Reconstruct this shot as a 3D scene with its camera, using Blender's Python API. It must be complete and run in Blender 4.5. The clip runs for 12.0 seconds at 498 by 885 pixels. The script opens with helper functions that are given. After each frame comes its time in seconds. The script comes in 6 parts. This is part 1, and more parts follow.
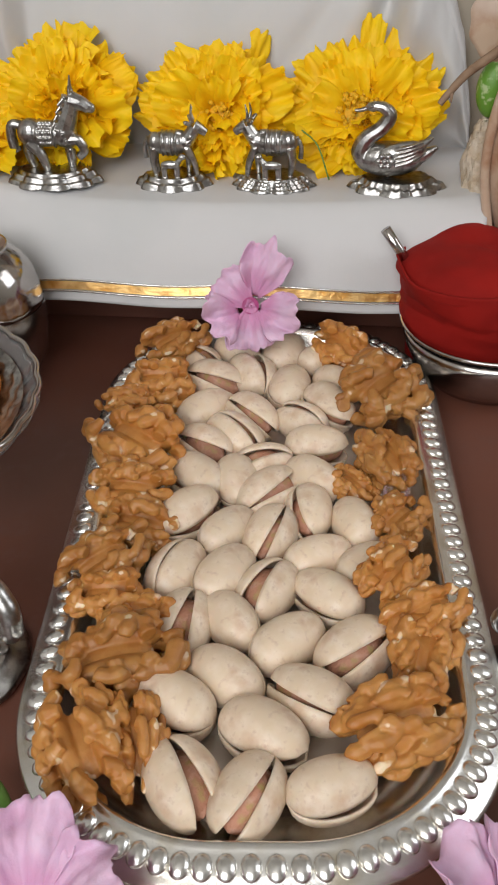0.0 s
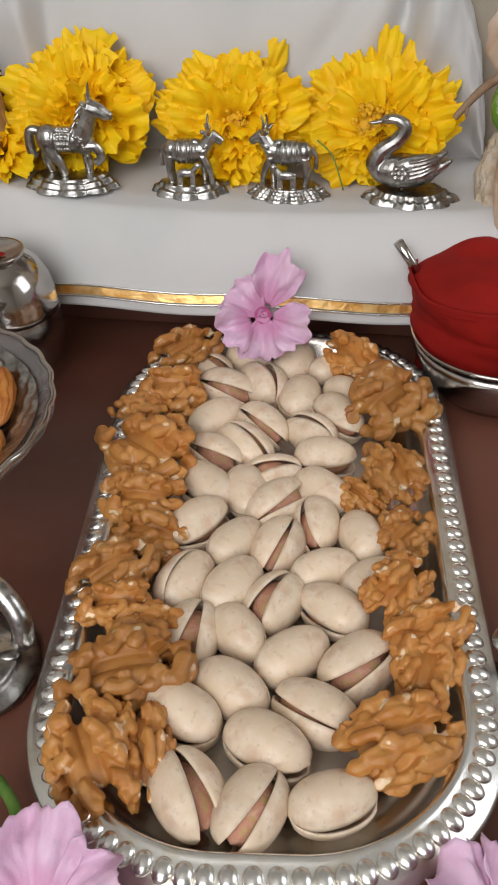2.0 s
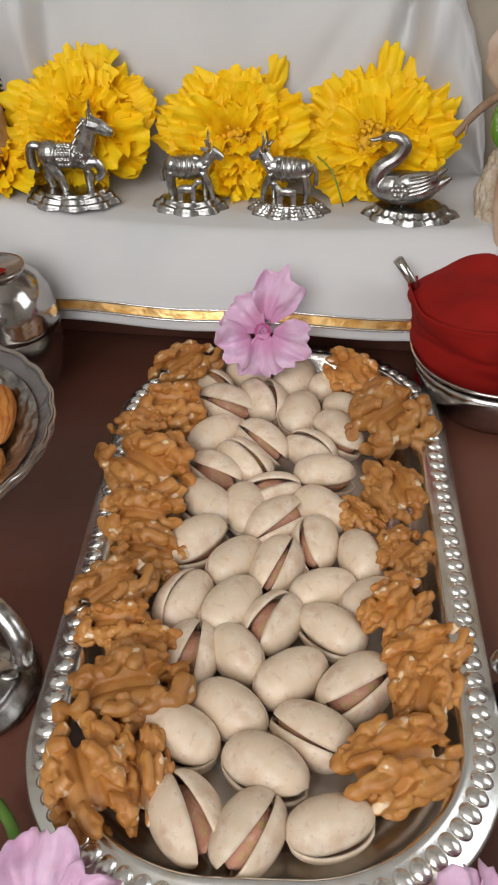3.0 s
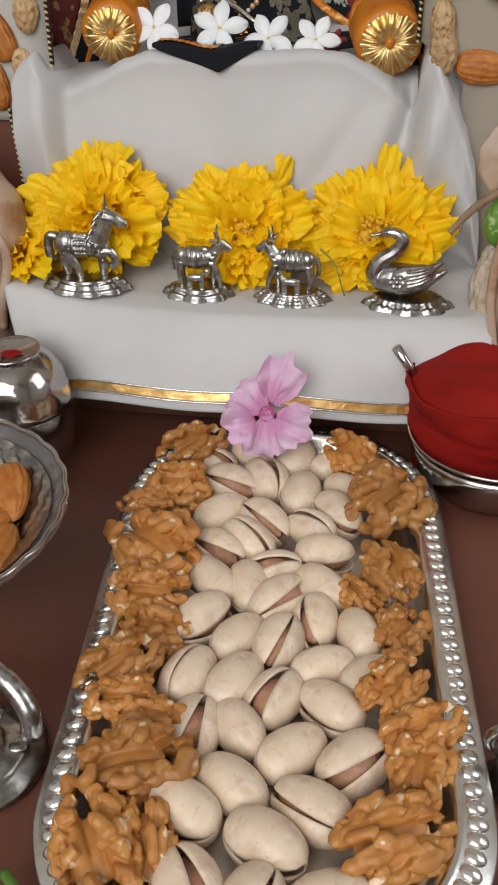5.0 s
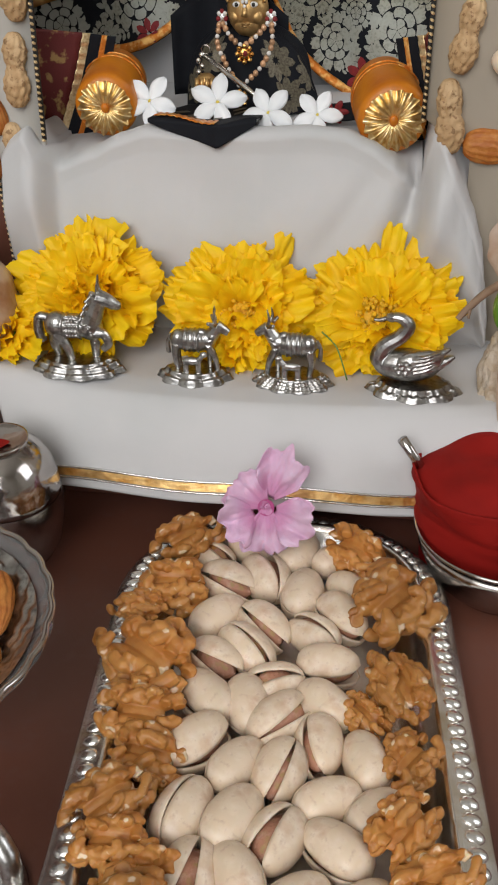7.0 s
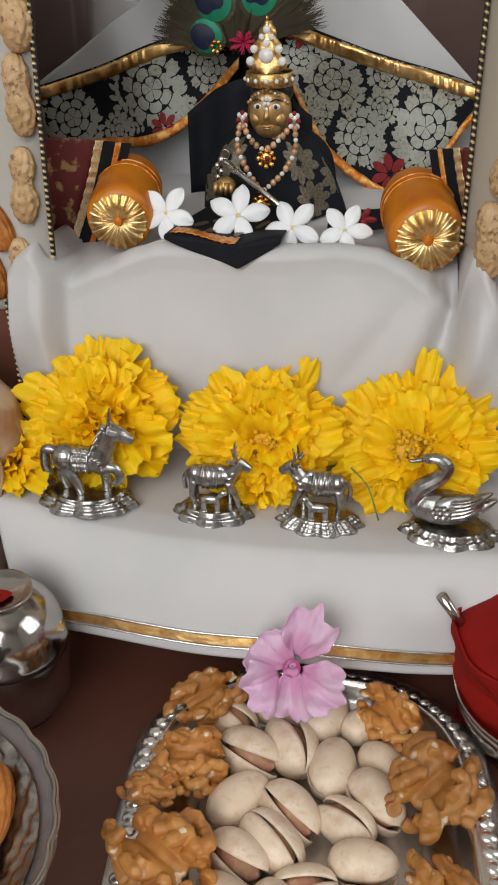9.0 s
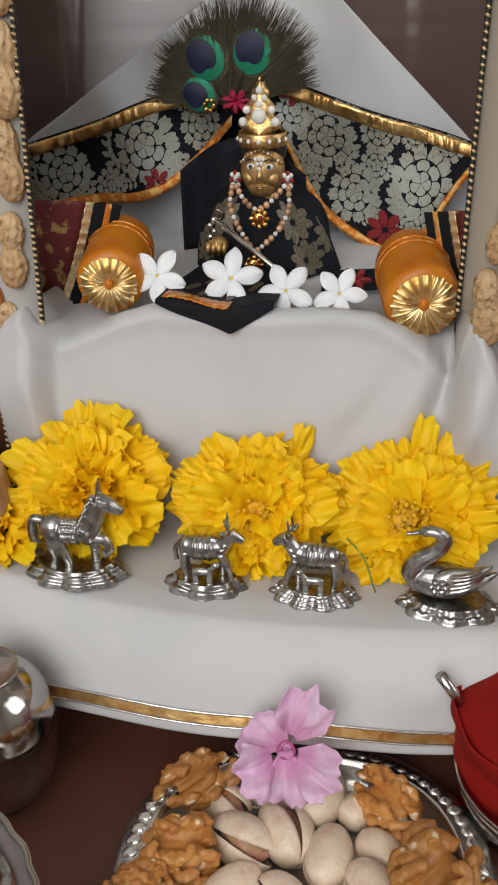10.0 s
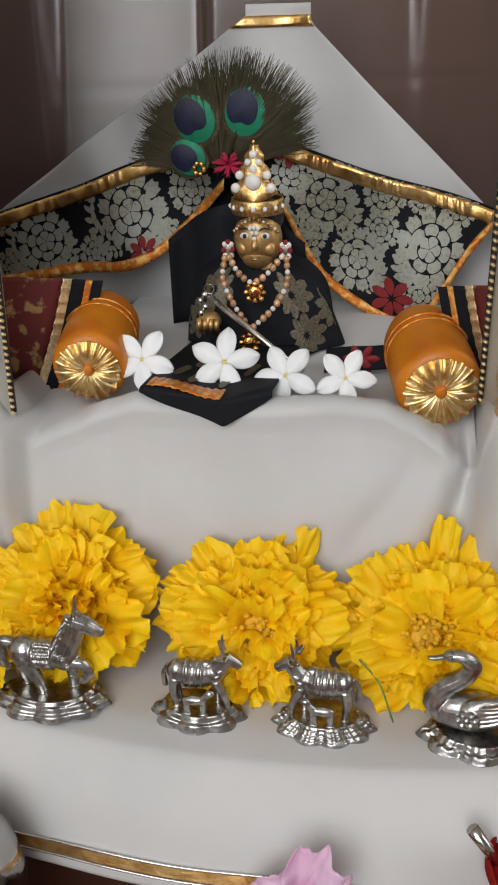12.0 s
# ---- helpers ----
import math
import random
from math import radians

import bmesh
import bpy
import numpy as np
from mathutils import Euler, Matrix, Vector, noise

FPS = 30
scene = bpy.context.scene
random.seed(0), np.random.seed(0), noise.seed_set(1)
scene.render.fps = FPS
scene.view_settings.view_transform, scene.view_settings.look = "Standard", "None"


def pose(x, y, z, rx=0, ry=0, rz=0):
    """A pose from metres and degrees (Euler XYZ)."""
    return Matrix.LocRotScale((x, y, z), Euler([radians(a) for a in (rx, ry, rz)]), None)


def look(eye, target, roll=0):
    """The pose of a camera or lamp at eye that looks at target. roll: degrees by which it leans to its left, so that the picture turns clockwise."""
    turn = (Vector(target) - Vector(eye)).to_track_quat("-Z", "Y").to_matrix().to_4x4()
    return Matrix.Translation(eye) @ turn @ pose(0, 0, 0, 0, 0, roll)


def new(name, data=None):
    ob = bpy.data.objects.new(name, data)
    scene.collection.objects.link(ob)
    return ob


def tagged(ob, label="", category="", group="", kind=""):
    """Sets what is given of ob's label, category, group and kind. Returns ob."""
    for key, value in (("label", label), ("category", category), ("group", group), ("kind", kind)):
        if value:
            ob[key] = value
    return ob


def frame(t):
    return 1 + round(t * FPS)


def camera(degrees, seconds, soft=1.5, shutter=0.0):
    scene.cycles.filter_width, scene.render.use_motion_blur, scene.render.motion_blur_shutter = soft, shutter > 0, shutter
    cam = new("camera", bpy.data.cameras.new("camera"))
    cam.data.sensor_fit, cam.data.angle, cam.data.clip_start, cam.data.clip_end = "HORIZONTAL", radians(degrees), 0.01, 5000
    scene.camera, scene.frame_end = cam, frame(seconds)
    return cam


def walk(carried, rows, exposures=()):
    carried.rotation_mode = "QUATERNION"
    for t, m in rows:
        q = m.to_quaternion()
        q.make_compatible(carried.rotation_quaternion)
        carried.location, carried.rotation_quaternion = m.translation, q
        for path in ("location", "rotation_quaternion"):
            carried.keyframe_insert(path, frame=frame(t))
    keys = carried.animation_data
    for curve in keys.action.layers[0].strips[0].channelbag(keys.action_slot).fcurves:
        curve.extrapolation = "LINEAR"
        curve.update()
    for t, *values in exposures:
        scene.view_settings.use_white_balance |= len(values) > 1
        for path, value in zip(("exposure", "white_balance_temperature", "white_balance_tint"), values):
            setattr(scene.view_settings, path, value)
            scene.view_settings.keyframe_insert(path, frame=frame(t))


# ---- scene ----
cam = camera(29.91, 12.0, 2.0)
# seconds, eye in metres, yaw, pitch and roll in degrees
PATH = [
    (0.0, 0.00130, 0.00958, 0.21162, 1.522, -36.770, -2.894),
    (0.5, 0.00060, 0.00906, 0.21308, 1.512, -37.084, -2.857),
    (1.0, 0.00045, 0.00616, 0.21867, 1.459, -37.096, -2.736),
    (1.5, 0.00041, 0.00746, 0.22189, 1.827, -37.512, -2.478),
    (2.0, 0.00184, 0.01086, 0.22107, 2.379, -37.541, -2.325),
    (2.5, 0.00209, 0.01396, 0.22383, 2.460, -37.710, -2.346),
    (4.5, 0.00393, 0.00823, 0.23241, 2.319, -34.443, -1.560),
    (5.0, 0.00161, 0.00453, 0.23817, 2.299, -33.270, -1.424),
    (5.5, -0.00015, 0.00098, 0.23914, 2.152, -32.058, -1.210),
    (6.0, 0.00228, 0.00476, 0.24372, 2.293, -31.791, -1.369),
    (6.5, 0.00095, 0.01914, 0.24572, 1.919, -31.539, -1.123),
    (8.5, -0.00402, 0.07067, 0.26604, 2.283, -30.392, -1.192),
    (9.0, -0.00719, 0.08249, 0.27226, 2.398, -29.551, -1.161),
    (9.5, -0.00701, 0.09063, 0.27925, 2.466, -28.454, -1.210),
    (10.0, -0.00542, 0.09767, 0.28127, 2.226, -27.722, -1.223),
    (10.5, -0.00365, 0.10905, 0.28685, 2.006, -27.054, -1.311),
    (11.0, -0.00115, 0.11818, 0.28828, 1.994, -26.248, -1.609),
    (11.5, -0.00496, 0.13055, 0.28507, 1.979, -25.630, -1.749),
    (12.0, -0.00575, 0.14441, 0.28206, 2.092, -25.168, -1.879),
]
walk(cam, [(t, pose(x, y, z) @ pose(0, 0, 0, 0, 0, yaw) @ pose(0, 0, 0, 90 + pitch) @ pose(0, 0, 0, 0, 0, roll)) for t, x, y, z, yaw, pitch, roll in PATH])

# ---- light: a bright window behind the camera, an added side fill, sky outside, pale room ----
world = bpy.data.worlds.new("sky")
scene.world = world
world.use_nodes = True
sky = world.node_tree.nodes.new("ShaderNodeTexSky")
sky.sky_type, sky.sun_disc, sky.sun_elevation, sky.sun_rotation = "NISHITA", False, radians(40), radians(200)
world.node_tree.nodes["Background"].inputs["Strength"].default_value = 0.1
world.node_tree.links.new(sky.outputs[0], world.node_tree.nodes["Background"].inputs["Color"])


def area_light(name, eye, target, w, h, watts, colour):
    lamp = bpy.data.lights.new(name, "AREA")
    lamp.shape, lamp.size, lamp.size_y, lamp.energy, lamp.color = "RECTANGLE", w, h, watts, colour
    ob = new(name, lamp)
    ob.matrix_world = look(eye, target)
    return ob


area_light("window_daylight", (-0.45, -1.13, 1.1), (-0.1, 0.3, 0.7), 1.3, 1.2, 23.5, (1.0, 0.985, 0.96))
# fill lamp added from the right; no window is known there
area_light("side_fill_light", (1.42, 0.1, 1.0), (0.0, 0.3, 0.1), 0.7, 1.0, 7, (0.97, 0.98, 1.0))
scene.view_settings.exposure = 0.0


# ---- materials ----
def material(name, base, rough=0.5, metal=0.0, spots=(), bump=(), extra=(), island=0.0):
    """spots: (scale, low, high, colour, detail) layers over the base; bump: (scale, strength, distance) layers; extra: shader inputs."""
    m = bpy.data.materials.new(name)
    m.use_nodes = True
    nt = m.node_tree
    bs = nt.nodes["Principled BSDF"]
    bs.inputs["Base Color"].default_value = (*base, 1)
    bs.inputs["Roughness"].default_value = rough
    bs.inputs["Metallic"].default_value = metal
    for key, value in extra:
        bs.inputs[key].default_value = value
    tc = nt.nodes.new("ShaderNodeTexCoord")
    colour = None
    for scale, low, high, tint, detail in spots:
        n = nt.nodes.new("ShaderNodeTexNoise")
        n.inputs["Scale"].default_value, n.inputs["Detail"].default_value = scale, detail
        nt.links.new(tc.outputs["Object"], n.inputs["Vector"])
        ramp = nt.nodes.new("ShaderNodeMapRange")
        ramp.inputs["From Min"].default_value, ramp.inputs["From Max"].default_value = low, high
        nt.links.new(n.outputs["Fac"], ramp.inputs["Value"])
        mix = nt.nodes.new("ShaderNodeMix")
        mix.data_type = "RGBA"
        nt.links.new(ramp.outputs["Result"], mix.inputs["Factor"])
        if colour is None:
            mix.inputs["A"].default_value = (*base, 1)
        else:
            nt.links.new(colour, mix.inputs["A"])
        mix.inputs["B"].default_value = (*tint, 1)
        colour = mix.outputs["Result"]
    if island:
        info = nt.nodes.new("ShaderNodeObjectInfo")
        hsv = nt.nodes.new("ShaderNodeHueSaturation")
        rng = nt.nodes.new("ShaderNodeMapRange")
        rng.inputs["To Min"].default_value, rng.inputs["To Max"].default_value = 1 - island, 1 + island
        nt.links.new(info.outputs["Random"], rng.inputs["Value"])
        nt.links.new(rng.outputs["Result"], hsv.inputs["Value"])
        if colour is None:
            hsv.inputs["Color"].default_value = (*base, 1)
        else:
            nt.links.new(colour, hsv.inputs["Color"])
        colour = hsv.outputs["Color"]
    if colour is not None:
        nt.links.new(colour, bs.inputs["Base Color"])
    last = None
    for scale, strength, dist in bump:
        n = nt.nodes.new("ShaderNodeTexNoise")
        n.inputs["Scale"].default_value, n.inputs["Detail"].default_value = scale, 3
        nt.links.new(tc.outputs["Object"], n.inputs["Vector"])
        b = nt.nodes.new("ShaderNodeBump")
        b.inputs["Strength"].default_value, b.inputs["Distance"].default_value = strength, dist
        nt.links.new(n.outputs["Fac"], b.inputs["Height"])
        if last:
            nt.links.new(last, b.inputs["Normal"])
        last = b.outputs["Normal"]
    if last:
        nt.links.new(last, bs.inputs["Normal"])
    return m


WHITE_CLOTH = material("white_satin_cloth", (0.56, 0.554, 0.557), 0.75, 0, [(25, 0.4, 0.75, (0.505, 0.512, 0.515), 3)], [(2500, 0.12, 0.0004), (60, 0.3, 0.0012)], [("Sheen Weight", 0.15)])
TABLE_BROWN = material("brown_vinyl", (0.155, 0.055, 0.035), 0.46, 0, [(9, 0.35, 0.7, (0.118, 0.045, 0.03), 4), (160, 0.55, 0.75, (0.138, 0.056, 0.04), 3)], [(1400, 0.08, 0.0003), (14, 0.2, 0.003)])
BACK_BROWN = material("brown_sheet", (0.135, 0.085, 0.072), 0.27, 0, [(11, 0.35, 0.7, (0.1, 0.066, 0.058), 4)], [(900, 0.06, 0.0003), (22, 0.12, 0.003), (120, 0.12, 0.0006)], [("Specular IOR Level", 1.0)])
SILVER = material("tray_silver", (0.88, 0.88, 0.87), 0.27, 1, [(130, 0.5, 0.75, (0.72, 0.66, 0.55), 4), (45, 0.58, 0.72, (0.6, 0.52, 0.38), 3)], [(500, 0.12, 0.0004)])
TRAY_FLOOR = material("tray_floor_silver", (0.86, 0.83, 0.8), 0.5, 1, [(90, 0.5, 0.75, (0.72, 0.64, 0.55), 4)], [(160, 0.22, 0.0008)])
OXIDISED = material("oxidised_silver", (0.5, 0.495, 0.48), 0.28, 1, [(420, 0.46, 0.66, (0.24, 0.23, 0.22), 4), (110, 0.45, 0.7, (0.27, 0.255, 0.245), 3)], [(900, 0.16, 0.0004)])
STEEL = material("polished_steel", (0.46, 0.43, 0.41), 0.14, 1, [(60, 0.45, 0.75, (0.38, 0.35, 0.33), 3)], [(70, 0.35, 0.002), (300, 0.1, 0.0003)])
DARK_STEEL = material("dull_steel", (0.48, 0.45, 0.43), 0.2, 1, [(90, 0.45, 0.75, (0.32, 0.3, 0.3), 3)], [(400, 0.1, 0.0003)])
SHELL = material("pistachio_shell", (0.7, 0.56, 0.415), 0.42, 0, [(4.5, 0.42, 0.75, (0.8, 0.68, 0.56), 4), (2.7, 0.58, 0.8, (0.56, 0.36, 0.23), 5), (14, 0.58, 0.75, (0.6, 0.45, 0.34), 4)], [(21, 0.15, 0.0004)], [("Subsurface Weight", 0.12), ("Subsurface Radius", (0.004, 0.002, 0.001))], 0.07)
KERNEL = material("pistachio_kernel", (0.46, 0.22, 0.14), 0.6, 0, [(5.1, 0.52, 0.72, (0.36, 0.32, 0.09), 3), (9, 0.5, 0.7, (0.56, 0.33, 0.25), 3)], [(27, 0.5, 0.0006)], (), 0.15)
WALNUT = material("walnut_skin", (0.42, 0.165, 0.034), 0.45, 0, [(1.3, 0.4, 0.68, (0.55, 0.275, 0.08), 4), (4.4, 0.45, 0.7, (0.52, 0.25, 0.065), 4), (5.0, 0.64, 0.68, (0.8, 0.62, 0.42), 2), (1.9, 0.54, 0.74, (0.3, 0.095, 0.018), 4)], [(34, 0.2, 0.0005)], [("Subsurface Weight", 0.2), ("Subsurface Radius", (0.003, 0.0015, 0.0005))], 0.18)
ALMOND = material("almond_skin", (0.37, 0.11, 0.014), 0.55, 0, [(6.6, 0.4, 0.7, (0.5, 0.2, 0.04), 4)], [(15, 0.6, 0.0008)], (), 0.1)
PEANUT = material("peanut_shell", (0.46, 0.29, 0.14), 0.7, 0, [(3.9, 0.4, 0.7, (0.58, 0.4, 0.22), 4), (9, 0.6, 0.67, (0.25, 0.14, 0.06), 2), (22, 0.6, 0.68, (0.3, 0.17, 0.08), 2)], [(18, 0.6, 0.0008)], (), 0.08)
MARIGOLD = material("marigold_petal", (1.0, 0.6, 0.0), 0.6, 0, [(1.6, 0.38, 0.68, (1.0, 0.69, 0.003), 3)], [(4, 0.1, 0.03)], (), 0.05)


def let_through(m, share):
    """A thin petal: part of the light goes through it."""
    nt = m.node_tree
    bs = nt.nodes["Principled BSDF"]
    tr = nt.nodes.new("ShaderNodeBsdfTranslucent")
    nt.links.new(bs.inputs["Base Color"].links[0].from_socket, tr.inputs["Color"])
    mix = nt.nodes.new("ShaderNodeMixShader")
    mix.inputs[0].default_value = share
    nt.links.new(bs.outputs[0], mix.inputs[1])
    nt.links.new(tr.outputs[0], mix.inputs[2])
    nt.links.new(mix.outputs[0], nt.nodes["Material Output"].inputs["Surface"])


let_through(MARIGOLD, 0.24)
STAMEN = material("marigold_centre", (0.72, 0.4, 0.008), 0.6, 0, [(400, 0.5, 0.7, (0.35, 0.3, 0.02), 3)], [(700, 0.5, 0.001)], (), 0.2)
PINK = material("pink_petal", (0.64, 0.39, 0.56), 0.65, 0, [(110, 0.35, 0.7, (0.74, 0.52, 0.69), 4)], [(350, 0.35, 0.0007), (900, 0.25, 0.0005)], [("Subsurface Weight", 0.2), ("Subsurface Radius", (0.004, 0.002, 0.002))], 0.06)
def deepen(m, tint, near, far):
    """Pigment that deepens towards the flower's heart, round the object's origin."""
    nt = m.node_tree
    bs = nt.nodes["Principled BSDF"]
    old = bs.inputs["Base Color"].links[0].from_socket
    tc = nt.nodes.new("ShaderNodeTexCoord")
    ln = nt.nodes.new("ShaderNodeVectorMath")
    ln.operation = "LENGTH"
    rng = nt.nodes.new("ShaderNodeMapRange")
    rng.inputs["From Min"].default_value, rng.inputs["From Max"].default_value = near, far
    mix = nt.nodes.new("ShaderNodeMix")
    mix.data_type = "RGBA"
    mix.inputs["A"].default_value = (*tint, 1)
    nt.links.new(tc.outputs["Object"], ln.inputs[0])
    nt.links.new(ln.outputs["Value"], rng.inputs["Value"])
    nt.links.new(rng.outputs["Result"], mix.inputs["Factor"])
    nt.links.new(old, mix.inputs["B"])
    nt.links.new(mix.outputs["Result"], bs.inputs["Base Color"])


deepen(PINK, (0.6, 0.22, 0.43), 0.003, 0.013)
MAGENTA = material("pink_throat", (0.5, 0.1, 0.28), 0.6, 0, [(200, 0.4, 0.7, (0.62, 0.2, 0.4), 3)])
JASMINE = material("white_petal", (0.86, 0.88, 0.9), 0.5, 0, [(120, 0.5, 0.8, (0.8, 0.83, 0.86), 3)], [(400, 0.15, 0.0004)], [("Subsurface Weight", 0.2), ("Subsurface Radius", (0.003, 0.003, 0.003))], 0.03)
YELLOW = material("yellow_centre", (0.75, 0.6, 0.1), 0.6)
GREEN = material("green_stem", (0.09, 0.2, 0.03), 0.5, 0, [(120, 0.4, 0.7, (0.16, 0.3, 0.06), 3)])
RED_CLOTH = material("red_cotton", (0.27, 0.008, 0.005), 0.85, 0, [(40, 0.4, 0.75, (0.2, 0.006, 0.004), 3)], [(2600, 0.3, 0.0004), (70, 0.5, 0.002)], [("Specular IOR Level", 0.2)])
GOLD = material("gold_foil", (0.85, 0.52, 0.16), 0.24, 1, [(400, 0.45, 0.6, (0.55, 0.26, 0.06), 3)], [(800, 0.7, 0.0008)])
GOLD_ORANGE = material("orange_gold_braid", (0.72, 0.22, 0.025), 0.4, 0.5, [(260, 0.48, 0.6, (0.9, 0.5, 0.15), 3)], [(900, 0.7, 0.0008)])
PALE_GOLD = material("pale_gold_foil", (0.88, 0.7, 0.38), 0.3, 1, [(300, 0.45, 0.6, (0.7, 0.45, 0.16), 3)], [(700, 0.35, 0.0006)])
RIBBON = material("gold_ribbon_foil", (0.9, 0.6, 0.25), 0.38, 1, [(140, 0.45, 0.65, (0.7, 0.36, 0.1), 3)], [(900, 0.25, 0.0005), (160, 0.5, 0.0012)])
BRASS = material("brass", (0.74, 0.48, 0.2), 0.46, 0.9, [(160, 0.4, 0.7, (0.36, 0.22, 0.09), 3)], [(500, 0.15, 0.0004)])
PEARL = material("pearl", (0.8, 0.78, 0.75), 0.18)
BEAD_PEACH = material("peach_bead", (0.62, 0.36, 0.2), 0.25, 0.3, (), (), (), 0.3)
ORANGE = material("orange_satin", (0.62, 0.2, 0.004), 0.4, 0, [(60, 0.4, 0.75, (0.45, 0.115, 0.005), 3)], [(1800, 0.25, 0.0004), (120, 0.2, 0.001)])
BLACK = material("black_brocade", (0.012, 0.013, 0.017), 0.7, 0, [(150, 0.5, 0.8, (0.014, 0.016, 0.02), 3)], [(2200, 0.4, 0.0004)], [("Specular IOR Level", 0.12)])
WEAVE = material("silver_thread_motif", (0.36, 0.35, 0.28), 0.42, 0.4, [(620, 0.48, 0.68, (0.17, 0.16, 0.12), 2), (35, 0.4, 0.7, (0.42, 0.44, 0.4), 2)], [(1900, 0.7, 0.0006)])
RED_MOTIF = material("red_thread_motif", (0.26, 0.012, 0.014), 0.6, 0, [(500, 0.4, 0.7, (0.18, 0.008, 0.01), 2)], [(1900, 0.6, 0.0006)])
MAROON = material("maroon_brocade", (0.14, 0.018, 0.018), 0.65, 0, [(160, 0.55, 0.62, (0.4, 0.25, 0.09), 3)], [(1500, 0.5, 0.0006)])
CARD_GREY = material("grey_card", (0.5, 0.49, 0.46), 0.6, 0, [(20, 0.4, 0.7, (0.45, 0.43, 0.39), 4)], [(500, 0.1, 0.0004)])
CARD_BEIGE = material("beige_card", (0.36, 0.31, 0.245), 0.55, 0, [(20, 0.4, 0.7, (0.35, 0.31, 0.25), 4)], [(500, 0.1, 0.0004)])
BRAID_GOLD = material("pale_gold_thread", (0.9, 0.72, 0.42), 0.38, 0.8, [(900, 0.45, 0.65, (0.7, 0.5, 0.25), 2)])
CORD = material("black_cord", (0.015, 0.014, 0.013), 0.5)
GLASS = material("cut_glass", (0.95, 0.96, 0.97), 0.02, 0, (), [(120, 0.15, 0.0006)], [("Transmission Weight", 0.92), ("IOR", 1.47)])
BARB = material("feather_barb", (0.05, 0.04, 0.02), 0.5, 0.2, [(90, 0.4, 0.7, (0.08, 0.066, 0.033), 3)])
TEAL = material("feather_green", (0.003, 0.2, 0.085), 0.42, 0.3, [(300, 0.4, 0.7, (0.006, 0.22, 0.15), 3)], [(1500, 0.15, 0.0003)])
NAVY = material("feather_blue", (0.004, 0.008, 0.045), 0.5, 0.1, [(300, 0.4, 0.7, (0.003, 0.005, 0.02), 3)], [(1500, 0.12, 0.0003)])
OLIVE = material("feather_bronze", (0.055, 0.047, 0.022), 0.4, 0.3, [(200, 0.4, 0.7, (0.07, 0.06, 0.025), 3)], [(1200, 0.6, 0.0005)])
SEASHELL = material("seashell", (0.5, 0.37, 0.27), 0.4, 0, [(70, 0.42, 0.6, (0.34, 0.17, 0.09), 4), (35, 0.5, 0.7, (0.7, 0.62, 0.54), 3)], [(300, 0.2, 0.0006)])
CORAL = material("rough_coral", (0.6, 0.52, 0.42), 0.8, 0, [(200, 0.4, 0.7, (0.45, 0.34, 0.22), 4)], [(420, 0.9, 0.0015)])
TWIG = material("dry_twig", (0.3, 0.2, 0.13), 0.75, 0, [(200, 0.4, 0.7, (0.2, 0.12, 0.07), 4)], [(500, 0.5, 0.0006)])
KNOB_GREEN = material("green_bead", (0.12, 0.28, 0.03), 0.45, 0, [(300, 0.55, 0.65, (0.4, 0.5, 0.25), 2)], [(500, 0.4, 0.0006)])
FACE_DARK = material("painted_dark", (0.02, 0.018, 0.016), 0.35)
WALL_PAINT = material("wall_paint", (0.7, 0.68, 0.64), 0.8, 0, [(3, 0.4, 0.7, (0.64, 0.62, 0.58), 4)], [(120, 0.2, 0.002)])
FLOOR_TILE = material("floor_stone", (0.3, 0.27, 0.24), 0.5, 0, [(4, 0.4, 0.7, (0.25, 0.22, 0.2), 4)], [(60, 0.1, 0.002)])


# ---- mesh tools: a shape is (points, faces) ----
def surf(f, nu, nv, around_u=False, around_v=False):
    pts = [f(i / (nu if around_u else nu - 1), j / (nv if around_v else nv - 1)) for i in range(nu) for j in range(nv)]
    faces = []
    for i in range(nu if around_u else nu - 1):
        for j in range(nv if around_v else nv - 1):
            i2, j2 = (i + 1) % nu, (j + 1) % nv
            faces.append((i * nv + j, i2 * nv + j, i2 * nv + j2, i * nv + j2))
    return pts, faces


def moved(shape, m):
    return [tuple(m @ Vector(p)) for p in shape[0]], shape[1]


def joined(*shapes):
    pts, faces = [], []
    for p, f in shapes:
        k = len(pts)
        pts.extend(p)
        faces.extend(tuple(i + k for i in q) for q in f)
    return pts, faces


def ball(rx, ry, rz, nu=16, nv=10, at=(0, 0, 0)):
    return surf(lambda u, v: (at[0] + rx * math.cos(2 * math.pi * u) * math.sin(math.pi * v), at[1] + ry * math.sin(2 * math.pi * u) * math.sin(math.pi * v), at[2] + rz * math.cos(math.pi * v)), nu, nv, True)


def lathe(profile, n=48, wave=None):
    k = len(profile)

    def f(u, v):
        r, z = profile[min(k - 1, round(v * (k - 1)))]
        a = 2 * math.pi * u
        w = wave(a, v) if wave else 1
        return r * w * math.cos(a), r * w * math.sin(a), z
    return surf(f, n, k, True)


